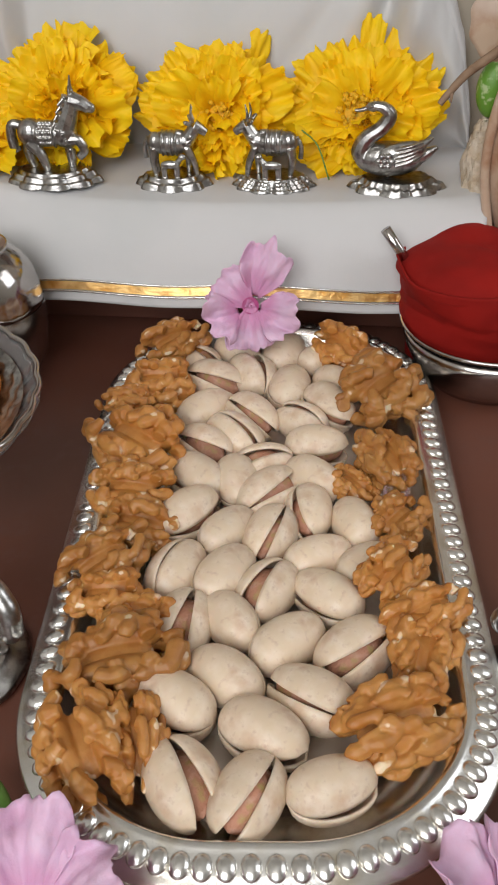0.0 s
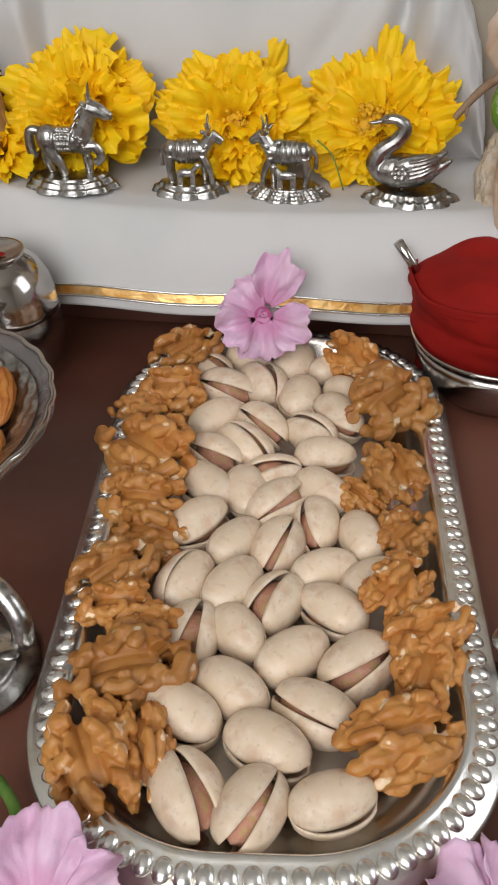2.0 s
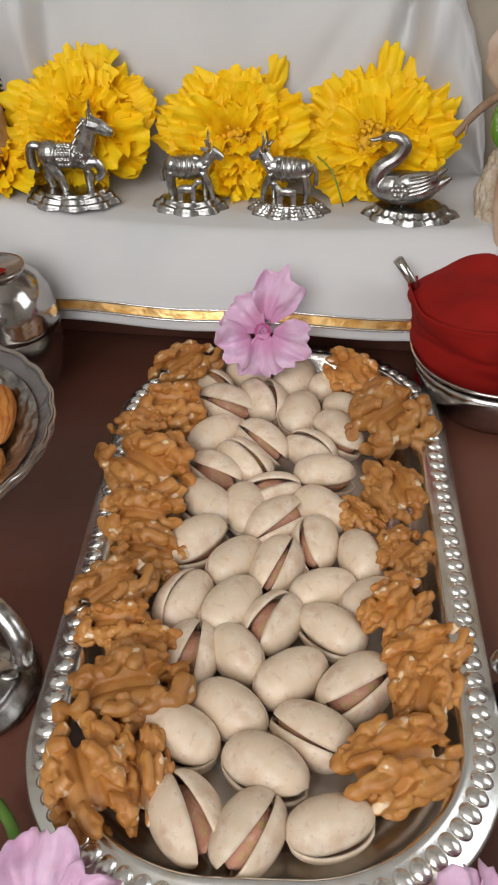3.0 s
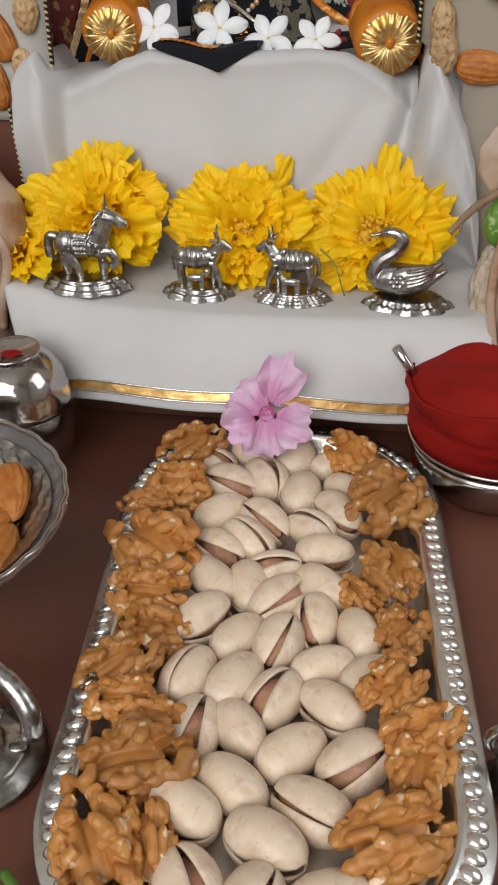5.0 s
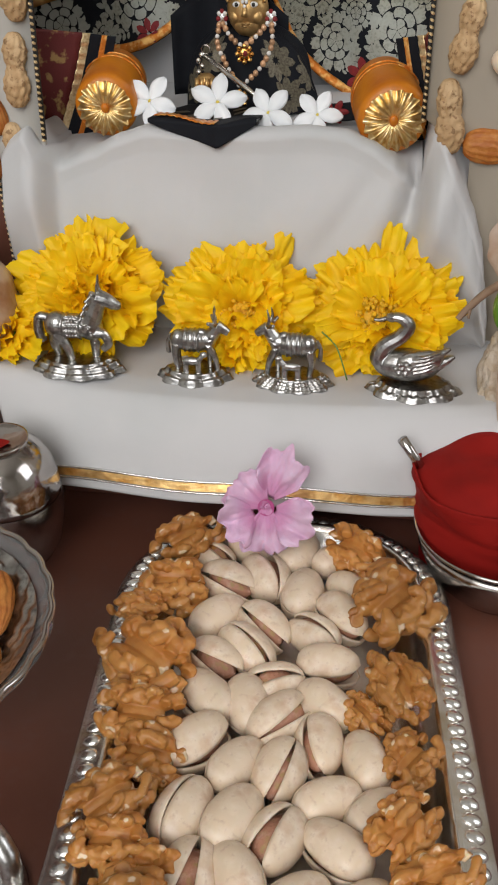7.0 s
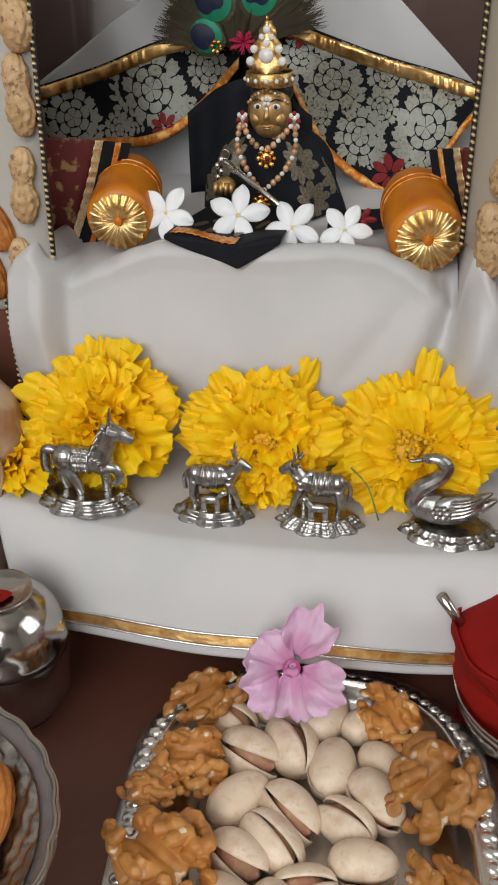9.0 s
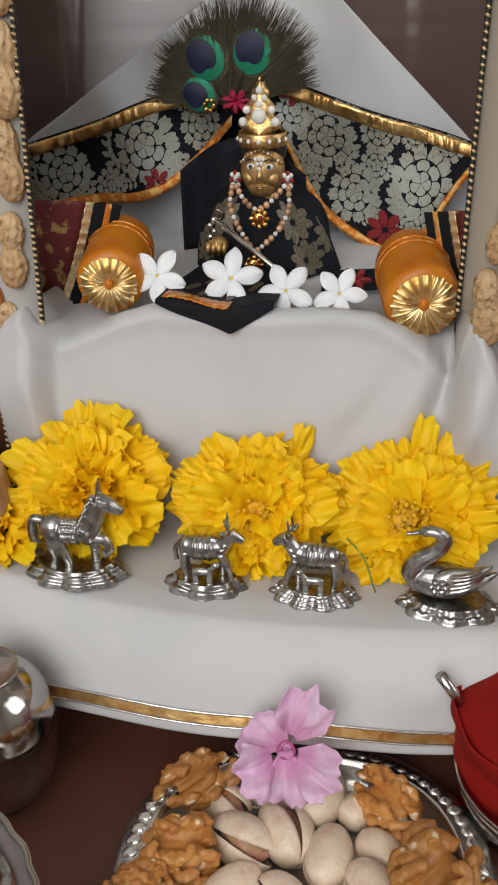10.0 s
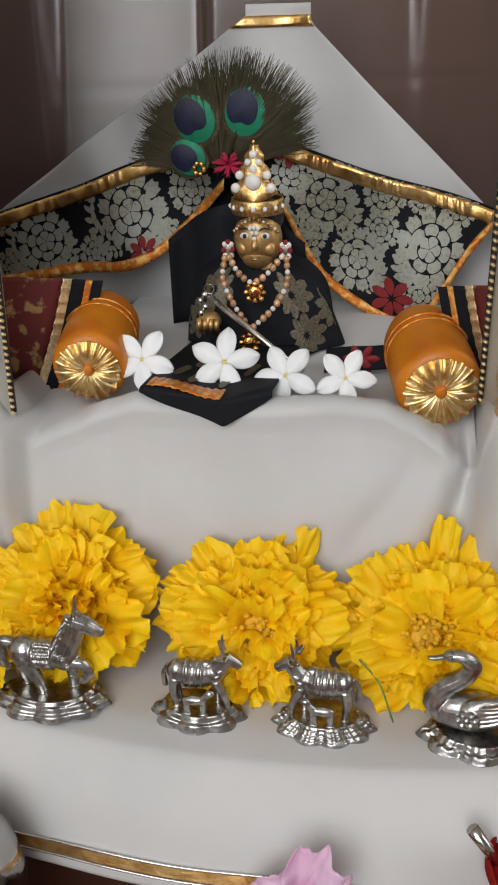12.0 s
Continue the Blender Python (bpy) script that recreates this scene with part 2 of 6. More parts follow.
def tube(pts, radii, n=8):
    pts = [Vector(p) for p in pts]
    k = len(pts)
    radii = [radii] * k if isinstance(radii, (int, float)) else radii
    rings = []
    side = None
    for i, p in enumerate(pts):
        d = (pts[min(k - 1, i + 1)] - pts[max(0, i - 1)]).normalized()
        ref = side if side is not None else (Vector((0, 0, 1)) if abs(d.z) < 0.9 else Vector((1, 0, 0)))
        a = d.cross(ref).normalized()
        b = a.cross(d).normalized()
        side = b
        rings.append([tuple(p + (a * math.cos(2 * math.pi * j / n) + b * math.sin(2 * math.pi * j / n)) * radii[i]) for j in range(n)])
    out = [q for r in rings for q in r]
    faces = [(i * n + j, i * n + (j + 1) % n, (i + 1) * n + (j + 1) % n, (i + 1) * n + j) for i in range(k - 1) for j in range(n)]
    faces += [tuple(range(n))[::-1], tuple((k - 1) * n + j for j in range(n))]
    return out, faces


def curve_points(ctrl, k=16):
    """A smooth line through the control points."""
    c = [Vector(p) for p in ctrl]
    c = [2 * c[0] - c[1]] + c + [2 * c[-1] - c[-2]]
    out = []
    for i in range(1, len(c) - 2):
        for s in range(k):
            t = s / k
            out.append(0.5 * (2 * c[i] + (c[i + 1] - c[i - 1]) * t + (2 * c[i - 1] - 5 * c[i] + 4 * c[i + 1] - c[i + 2]) * t * t + (3 * c[i] - c[i - 1] - 3 * c[i + 1] + c[i + 2]) * t ** 3))
    out.append(c[-2])
    return out


def box(x0, x1, y0, y1, z0, z1):
    p = [(x, y, z) for x in (x0, x1) for y in (y0, y1) for z in (z0, z1)]
    return p, [(0, 1, 3, 2), (4, 6, 7, 5), (0, 4, 5, 1), (2, 3, 7, 6), (0, 2, 6, 4), (1, 5, 7, 3)]


def mesh_of(name, shape, *mats, flat=False, slots=None):
    me = bpy.data.meshes.new(name)
    me.from_pydata([tuple(p) for p in shape[0]], [], shape[1])
    for m in mats:
        me.materials.append(m)
    bm = bmesh.new()
    bm.from_mesh(me)
    bmesh.ops.recalc_face_normals(bm, faces=bm.faces)
    bm.to_mesh(me)
    bm.free()
    if not flat:
        me.polygons.foreach_set("use_smooth", [True] * len(me.polygons))
    if slots:
        me.polygons.foreach_set("material_index", slots)
    return me


def part(name, shape, mat=None, parent=None, label="", m=None, thick=0.0, flat=False):
    """One mesh object, under a thing or a part. shape may be a ready mesh."""
    me = shape if isinstance(shape, bpy.types.Mesh) else mesh_of(name, shape, mat, flat=flat)
    ob = new(name, me)
    ob.parent = parent
    if m is not None:
        ob.matrix_basis = m
    if thick:
        mod = ob.modifiers.new("thickness", "SOLIDIFY")
        mod.thickness, mod.offset = thick, 0
    if label:
        ob["label"] = label
    return ob


def thing(name, m, label, category, group="", kind=""):
    ob = new(name)
    ob.empty_display_size = 0.01
    ob.matrix_basis = m
    return tagged(ob, label, category, group, kind)


def gauss(x, s):
    return math.exp(-(x / s) ** 2)


def step(a, b, x):
    t = min(1, max(0, (x - a) / (b - a)))
    return t * t * (3 - 2 * t)


# the shrine stands turned by 8.5 degrees; its things are built in its own a (right), b (back), z
SHRINE = pose(-0.015, 0.378, 0, 0, 0, -8.5)


def at(a, b, z, rx=0, ry=0, rz=0, s=1.0):
    return SHRINE @ pose(a, b, z, rx, ry, rz) @ Matrix.Scale(s, 4)


# ---- the room: unseen shell added round the table for bounce light and reflections ----
def room():
    floor = tagged(part("floor", box(-1.6, 1.6, -1.3, 1.9, -0.8, -0.74), FLOOR_TILE, flat=True), "unseen grey stone floor of the room", "floor", kind="structure")
    tagged(part("ceiling", box(-1.6, 1.6, -1.3, 1.9, 1.9, 1.96), WALL_PAINT, flat=True), "unseen white painted ceiling that bounces light", "ceiling", kind="structure")
    tagged(part("wall_west", box(-1.6, -1.5, -1.3, 1.9, -0.74, 1.9), WALL_PAINT, flat=True), "unseen off-white painted wall", "wall", kind="structure")
    tagged(part("wall_north", box(-1.5, 1.5, 1.8, 1.9, -0.74, 1.9), WALL_PAINT, flat=True), "unseen off-white painted wall", "wall", kind="structure")
    # opening made up to go with the added side fill lamp
    east = joined(box(1.5, 1.6, -1.3, -0.25, -0.74, 1.9), box(1.5, 1.6, 0.45, 1.9, -0.74, 1.9), box(1.5, 1.6, -0.25, 0.45, -0.74, 0.5), box(1.5, 1.6, -0.25, 0.45, 1.5, 1.9))
    tagged(part("wall_east", east, WALL_PAINT, flat=True), "unseen off-white wall, opening added for the side fill", "wall", kind="structure")
    south = joined(box(-1.5, -1.1, -1.3, -1.2, -0.74, 1.9), box(0.2, 1.5, -1.3, -1.2, -0.74, 1.9), box(-1.1, 0.2, -1.3, -1.2, -0.74, 0.35), box(-1.1, 0.2, -1.3, -1.2, 1.55, 1.9))
    tagged(part("wall_south", south, WALL_PAINT, flat=True), "unseen off-white wall with a wide window opening", "wall", kind="structure")
    return floor


room()
table = thing("table", pose(0, 0.35, -0.74), "low table covered in plain brown vinyl", "table")
part("tabletop", surf(lambda u, v: (-0.6 + 1.2 * u, -0.45 + 0.95 * v, 0.74 + 0.0004 * noise.noise((u * 9, v * 9, 1))), 60, 50), TABLE_BROWN, table)
part("apron", box(-0.6, 0.6, -0.45, 0.5, 0.69, 0.737), TABLE_BROWN, table, flat=True)
leg = mesh_of("leg", box(-0.025, 0.025, -0.025, 0.025, 0, 0.69), TABLE_BROWN, flat=True)
for lx in (-0.56, 0.56):
    for ly in (-0.41, 0.46):
        part("leg", leg, None, table, m=pose(lx, ly, 0))


# ---- the shrine box: back sheet with fold lines, side panels, lower boards ----
def back_point(u, v):
    """A sheet once folded to a packet: each field between the fold lines leans a little its own way."""
    a, z = -0.42 + 0.84 * u, 0.001 + 0.6 * v
    fold = 0.0005 * (gauss(a + 0.148, 0.0025) - gauss(a + 0.07, 0.0025) + gauss(a - 0.039, 0.0025) + gauss(z - 0.2435, 0.0025))
    upper = max(0.0, z - 0.2435)
    lean = (0.2 * step(-0.151, -0.145, a) - 0.12 * step(-0.074, -0.066, a) - 0.07 * step(0.035, 0.043, a)) * upper
    lean += (0.12 * step(-0.151, -0.145, a) - 0.08 * step(-0.074, -0.066, a) - 0.03 * step(0.035, 0.043, a)) * max(0.0, min(z, 0.2435) - 0.18)
    return a, 0.303 + 0.26 * max(-0.2, min(0.16, a)) + fold + lean + 0.002 * noise.noise((a * 12, z * 12, 3)), z


tagged(part("back_sheet", surf(back_point, 260, 180), BACK_BROWN, m=SHRINE, thick=0.0012), "creased glossy brown sheet standing behind the shrine", "backdrop", kind="structure")


def side_panel(name, a_in, a_out, z0, z1, mat, label):
    p = thing(name, SHRINE, label, "panel", "decorated side panels")
    w = lambda s: a_in(s) 
    def f(u, v):
        z = z0 + (z1 - z0) * v
        inner = w(z)
        return inner + (a_out - inner) * u, 0.066 + 0.0003 * noise.noise((u * 6, v * 6, 2)), z
    part("board", surf(f, 16, 60), mat, p, thick=0.003)
    return p


inner_left = lambda z: -0.0985 + 0.034 * max(0, z - 0.16)
inner_right = lambda z: 0.0675 + 0.012 * max(0, z - 0.165) + 0.02 * step(0.162, 0.148, z)
panel_l = side_panel("side_panel", inner_left, -0.36, 0.1245, 0.42, CARD_GREY, "pale grey card panel glued with peanuts and almonds")
panel_r = side_panel("side_panel", inner_right, 0.34, 0.02, 0.42, CARD_BEIGE, "beige card panel glued with peanuts and almonds")


def lower_board(a0, a1, z1):
    tagged(part("lower_board", box(a0, a1, 0.0675, 0.0715, 0.001, z1), TABLE_BROWN, m=SHRINE, flat=True), "plain dark brown board below the side panel", "board", kind="structure")


lower_board(-0.36, -0.1, 0.14)
lower_board(0.1, 0.34, 0.06)


def braid(name, line, label, parent):
    """A black cord wound with gold beads, along a line of points."""
    b = part(name, tube(line, 0.0011, 6), CORD, parent, label)
    bead = mesh_of("gold_stitch", ball(0.0010, 0.0012, 0.0006, 8, 6), BRAID_GOLD)
    d = 0.0
    for p, q in zip(line, line[1:]):
        p, q = Vector(p), Vector(q)
        while d < (q - p).length:
            c = p.lerp(q, d / (q - p).length)
            part("gold_stitch", bead, None, b, m=Matrix.Translation((c.x, c.y - 0.0009, c.z)) @ pose(0, 0, 0, 0, 35, 0))
            d += 0.0025
        d -= (q - p).length


braid("braid", [(inner_left(z) + 0.0005, 0.0635, z) for z in (0.15, 0.19, 0.23, 0.27, 0.31)], "black and gold braided cord edging", panel_l)
braid("braid", [(-0.1215, 0.0625, 0.13), (-0.119, 0.058, 0.118), (-0.1165, 0.054, 0.104), (-0.1145, 0.05, 0.088), (-0.113, 0.046, 0.0655)], "black and gold braided cord edging", panel_l)
braid("braid", [(inner_right(z) - 0.0005, 0.0635, z) for z in (0.162, 0.19, 0.23, 0.27, 0.31)], "black and gold braided cord edging", panel_r)


# ---- nuts ----
def peanut_shape(seed, waist=0.72):
    def f(u, v):
        x = -1 + 2 * v
        r = math.sqrt(max(0, 1 - x * x)) ** 0.75 * (1 - (1 - waist) * gauss(x - 0.05, 0.28)) * (0.95 if x < 0 else 0.88)
        a = 2 * math.pi * u
        r *= 1 + 0.05 * math.cos(10 * a + 2 * math.sin(5 * x)) + 0.06 * math.sin(24 * x + seed + 2 * math.cos(3 * a)) * abs(math.cos(5 * a)) + 0.06 * noise.noise((x * 2, math.cos(a), math.sin(a) + seed))
        return x * 0.5, 0.215 * r * math.cos(a), 0.215 * r * math.sin(a)
    return surf(f, 64, 56, True)


def almond_shape(seed):
    def f(u, v):
        x = -1 + 2 * v
        w = math.sqrt(max(0, 1 - x * x)) ** (1.15 if x > 0 else 0.8) * (1 - 0.22 * x)
        a = 2 * math.pi * u
        w *= 1 + 0.035 * math.cos(15 * a + seed + 2 * noise.noise((x * 3, a, seed))) + 0.03 * noise.noise((x * 3, math.cos(a) * 2, math.sin(a) * 2 + seed))
        return x * 0.5, 0.29 * w * math.cos(a), 0.17 * w * math.sin(a)
    return surf(f, 96, 30, True)


PEANUTS = [mesh_of("peanut", peanut_shape(s, w), PEANUT) for s, w in ((1, 0.7), (4, 0.78), (8, 0.66))]
ALMONDS = [mesh_of("almond", almond_shape(s), ALMOND) for s in (1, 5, 9)]


def glued_nut(kind, meshes, k, a, z, turn, size, label, fat=1.0):
    ob = part(kind, meshes[k % 3], None)
    ob.matrix_basis = at(a, 0.0655 - 0.17 * size * fat * 0.6, z, 0, -turn, 0) @ pose(0, 0, 0, 90 if kind == "almond" else 40 * k) @ Matrix.Diagonal((size, size * fat, size * fat, 1))
    tagged(ob, label, kind, kind + "s glued on the panels")


for k, (a, z, turn, size) in enumerate([(-0.1005, 0.2455, 88, 0.034), (-0.1035, 0.2135, 92, 0.031), (-0.1065, 0.179, 86, 0.031), (-0.1115, 0.143, 94, 0.029), (-0.099, 0.279, 90, 0.032), (-0.098, 0.312, 90, 0.032)]):
    glued_nut("peanut", PEANUTS, k, a, z, turn, size, "dry tan peanut in its shell, glued to the grey card panel", 0.98)
for k, (a, z, turn, size) in enumerate([(0.0775, 0.1635, 96, 0.03), (0.0815, 0.194, 80, 0.029), (0.0825, 0.227, 95, 0.031), (0.0835, 0.26, 88, 0.031), (0.0845, 0.293, 88, 0.031)]):
    glued_nut("peanut", PEANUTS, k + 1, a, z, turn, size, "dry pale peanut in its shell, glued to the beige card panel", 1.02)
for k, (a, z, turn) in enumerate([(-0.1225, 0.1635, 110), (-0.1275, 0.142, 95), (0.0965, 0.1515, -6), (0.126, 0.148, 20), (-0.128, 0.19, 60)]):
    glued_nut("almond", ALMONDS, k, a, z, turn, 0.026, "brown whole almond glued to the card panel", 0.9)
pale = part("pistachio", mesh_of("pistachio", ball(0.009, 0.005, 0.006, 20, 12), SHELL))
pale.matrix_basis = at(0.1, 0.06, 0.184, 0, 20, 0)
tagged(pale, "pale pistachio glued to the beige card panel", "pistachio")


# ---- the white cloth over step and seat ----
def hem_line(a):
    return -0.031 + 1.3 * a * a, 0.0285 - 0.6 * a * a + 0.0008 * math.sin(a * 70)


STEP_TOP = 0.0635


def step_drape(u, v):
    a = -0.112 + 0.222 * u
    hb, hz = hem_line(a)
    fb = -0.013 + 1.2 * a * a
    if v < 0.5:
        t = v / 0.5
        k = t + 0.12 * math.sin(math.pi * t)
        b = hb + (fb - hb) * t - 0.0015 * math.sin(math.pi * t)
        z = hz + (STEP_TOP - 0.003 - hz) * k
    elif v < 0.6:
        t = (v - 0.5) / 0.1
        b, z = fb + 0.006 * t, STEP_TOP - 0.003 + 0.003 * math.sin(math.pi / 2 * t)
    else:
        t = (v - 0.6) / 0.4
        b, z = fb + 0.006 + (0.072 - fb - 0.006) * t, STEP_TOP
    z += 0.0007 * noise.noise((a * 25, b * 30, 5)) + 0.0025 * step(-0.06, -0.112, a) * (1 if v > 0.45 else v / 0.45)
    b += 0.0012 * noise.noise((a * 18, z * 30, 9))
    a -= 0.004 * (1 - v) * u
    a += 0.014 * (1 - min(1, v / 0.55)) * (1 - u) ** 3
    return a, b, z


LIP = [(-0.116, 0.146), (-0.1105, 0.1525), (-0.105, 0.1555), (-0.099, 0.147), (-0.0925, 0.1402), (-0.078, 0.1455), (-0.065, 0.1515), (-0.053, 0.1553), (-0.035, 0.1552), (0.0, 0.1553), (0.018, 0.1563), (0.035, 0.155), (0.046, 0.1503),
       (0.055, 0.145), (0.061, 0.1395), (0.066, 0.1315), (0.0685, 0.134), (0.0702, 0.149), (0.0725, 0.1575), (0.0755, 0.155), (0.08, 0.1475), (0.085, 0.138), (0.09, 0.1265), (0.0956, 0.111), (0.099, 0.091), (0.102, 0.075)]


def lip_height(a):
    for (a0, z0), (a1, z1) in zip(LIP, LIP[1:]):
        if a <= a1:
            return z0 + (z1 - z0) * step(a0, a1, a) * 0.5 + (z1 - z0) * 0.5 * max(0, (a - a0) / (a1 - a0))
    return LIP[-1][1]


def seat_drape(u, v):
    a = -0.1155 + 0.2165 * u
    top = lip_height(a)
    if v < 0.62:
        t = v / 0.62
        z = STEP_TOP - 0.001 + (top - 0.005 - STEP_TOP) * t
        b = 0.056 + 0.01 * t - 0.004 * math.sin(math.pi * min(1, t * 1.05)) + 0.004 * step(0.2, 0, t)
    elif v < 0.74:
        t = (v - 0.62) / 0.12
        b, z = 0.066 + 0.007 * (1 - math.cos(math.pi / 2 * t)), top - 0.005 + 0.005 * math.sin(math.pi / 2 * t)
    else:
        t = (v - 0.74) / 0.26
        flat = 0.1432 if -0.1 < a < 0.0675 else top
        b, z = 0.073 + 0.17 * t, top + (flat - top) * step(0, 0.14, t)
        if a > 0.0675:
            b, z = 0.073 + 0.06 * t, top + 0.012 * t
        elif a < -0.1:
            b, z = 0.073 + 0.05 * t, top - 0.004 * t
    b -= 0.013 * step(0.063, 0.077, a) * step(0.1, 0.5, v) + 0.011 * step(-0.094, -0.101, a) * step(0.1, 0.5, v)
    face = step(0.05, 0.3, v) * (1 - step(0.62, 0.8, v))
    # the deep fold under the bolster runs down and fans out
    axis = a - 0.0665 + 0.32 * (0.131 - z)
    b += face * 0.006 * gauss(axis, 0.005) * step(0.085, 0.128, z)
    b -= face * (0.0035 * gauss(axis - 0.0115, 0.007) * step(0.075, 0.12, z) + 0.003 * gauss(axis + 0.0125, 0.008) * step(0.085, 0.125, z))
    second = a - 0.046 + 0.75 * (0.131 - z)
    b += face * 0.002 * gauss(second, 0.008) * step(0.08, 0.12, z) * (1 - step(0.13, 0.148, z))
    b -= face * 0.0028 * gauss(a + 0.1, 0.008)
    b += 0.0036 * face * noise.noise((a * 20, z * 26, 4)) + 0.0009 * noise.noise((a * 60, z * 40, 7)) * face
    z += 0.002 * noise.noise((a * 30, b * 30, 2)) * step(0.74, 0.85, v)
    return a, b, z


def back_drape(u, v):
    z = 0.14 + 0.142 * v
    left = -0.04 - 1.485 * max(0, 0.277 - z)
    right = -0.0095 + 1.032 * max(0, 0.2738 - z)
    right = min(0.084, right)
    left, right = max(left, -0.185), max(right, left + 0.022)
    a = left + (right - left) * u
    b = 0.232 + 0.014 * v + 0.003 * noise.noise((a * 20, z * 20, 6)) + 0.0025 * math.sin(a * 120 + z * 60) * (0.4 + v)
    return a, b, z


cloth = thing("white_cloth", SHRINE, "white satin cloth draped over the step, seat and shrine back", "cloth")
part("step_drape", surf(step_drape, 130, 90), WHITE_CLOTH, cloth, thick=0.0008)
part("seat_drape", surf(seat_drape, 240, 130), WHITE_CLOTH, cloth, thick=0.0008)
part("back_drape", surf(back_drape, 70, 60), WHITE_CLOTH, cloth, thick=0.0008)
tagged(part("step_block", box(-0.088, 0.1, 0.008, 0.058, 0.0005, STEP_TOP - 0.003), TABLE_BROWN, m=SHRINE, flat=True), "brown block under the white cloth", "block", kind="structure")


def on_front(u, w):
    """A point on the front drape, w metres above the hem, a little proud of it."""
    p, q = Vector(step_drape(u, 0.0)), Vector(step_drape(u, 0.25))
    d = (q - p).normalized()
    r = p + d * w
    return r.x, r.y - 0.0019, r.z - 0.0006


def ribbon(w0, w1, u0, u1, n=160):
    return surf(lambda u, v: on_front(u0 + (u1 - u0) * u, w0 + (w1 - w0) * v), n, 3)


part("gold_ribbon", ribbon(0.0062, 0.0096, 0.02, 0.99), RIBBON, cloth, "woven gold ribbon along the hem")
part("silver_edging", tube([on_front(0.02 + 0.97 * k / 150, 0.0102) for k in range(151)], [0.0004 + 0.00015 * (k % 2) for k in range(151)], 6), SILVER, cloth)
part("silver_edging", tube([on_front(0.02 + 0.97 * k / 150, 0.0055) for k in range(151)], [0.0004 + 0.00015 * (k % 2) for k in range(151)], 6), SILVER, cloth)
tip_band = surf(lambda u, v: (lambda p: (p[0], p[1] - 0.0012, p[2]))(back_drape(u, 0.93 + 0.035 * v)), 24, 4)
part("gold_ribbon", tip_band, RIBBON, cloth, "gold ribbon at the folded tip", thick=0.0004)


# ---- the tray ----
TRAY = pose(-0.0008, 0.2375, 0, 0, 0, -2)
HALF_W, HALF_L, CORNER = 0.0637, 0.125, 0.054


def rim_point(s, inset):
    """Along the rounded outline (s from 0 to 1), moved inwards; also the outward direction."""
    w, l, r = HALF_W, HALF_L, CORNER
    sides = [2 * (l - r), math.pi / 2 * r, 2 * (w - r), math.pi / 2 * r] * 2
    d = (s % 1) * sum(sides)
    turn = 0
    x, y = w, -(l - r)
    corners = [(w - r, l - r), (-(w - r), l - r), (-(w - r), -(l - r)), (w - r, -(l - r))]
    for k, length in enumerate(sides):
        if d <= length or k == 7:
            if k % 2 == 0:
                ang = math.pi / 2 * (k // 2)
                start = corners[(k // 2 - 1) % 4]
                nx, ny = math.cos(ang), math.sin(ang)
                return start[0] + nx * (r - inset) - ny * d, start[1] + ny * (r - inset) + nx * d, nx, ny
            ang = math.pi / 2 * (k // 2) + d / r
            c = corners[k // 2]
            return c[0] + (r - inset) * math.cos(ang), c[1] + (r - inset) * math.sin(ang), math.cos(ang), math.sin(ang)
        d -= length


PROFILE = [(0.0006, 0.0085), (-0.0002, 0.0098), (0.0004, 0.0106), (0.002, 0.0112), (0.0035, 0.0122), (0.0055, 0.0132), (0.0075, 0.0136), (0.009, 0.0142), (0.0102, 0.0148), (0.0108, 0.0146), (0.0118, 0.0125), (0.0135, 0.0085), (0.0155, 0.006), (0.019, 0.005), (0.026, 0.0048)]


def tray_body(u, v):
    i, z = PROFILE[round(v * (len(PROFILE) - 1))]
    x, y, nx, ny = rim_point(u, i)
    return x, y, z


tray = thing("tray", TRAY, "long rounded silver tray with beaded rim, full of nuts", "tray")
part("rim", surf(tray_body, 260, len(PROFILE), True), SILVER, tray, thick=0.0006)


def tray_floor(u, v):
    x, y, nx, ny = rim_point(u, 0.024)
    k = v
    return x * k, y * k, 0.0046 + 0.0004 * noise.noise((x * k * 60, y * k * 60, 1))


part("floor", surf(tray_floor, 200, 24, True), TRAY_FLOOR, tray, "dented silver tray floor")
part("foot", surf(lambda u, v: (lambda q: (q[0], q[1], 0.0002 + 0.0045 * v))(rim_point(u, 0.022 - 0.003 * v)), 160, 4, True), SILVER, tray)
bead = mesh_of("bead", ball(0.0033, 0.0026, 0.0017, 16, 10), SILVER)
N_BEADS = 118
for k in range(N_BEADS):
    x, y, nx, ny = rim_point(k / N_BEADS, 0.0055)
    part("bead", bead, None, tray, m=pose(x, y, 0.0131, 0, 14, math.degrees(math.atan2(ny, nx))))


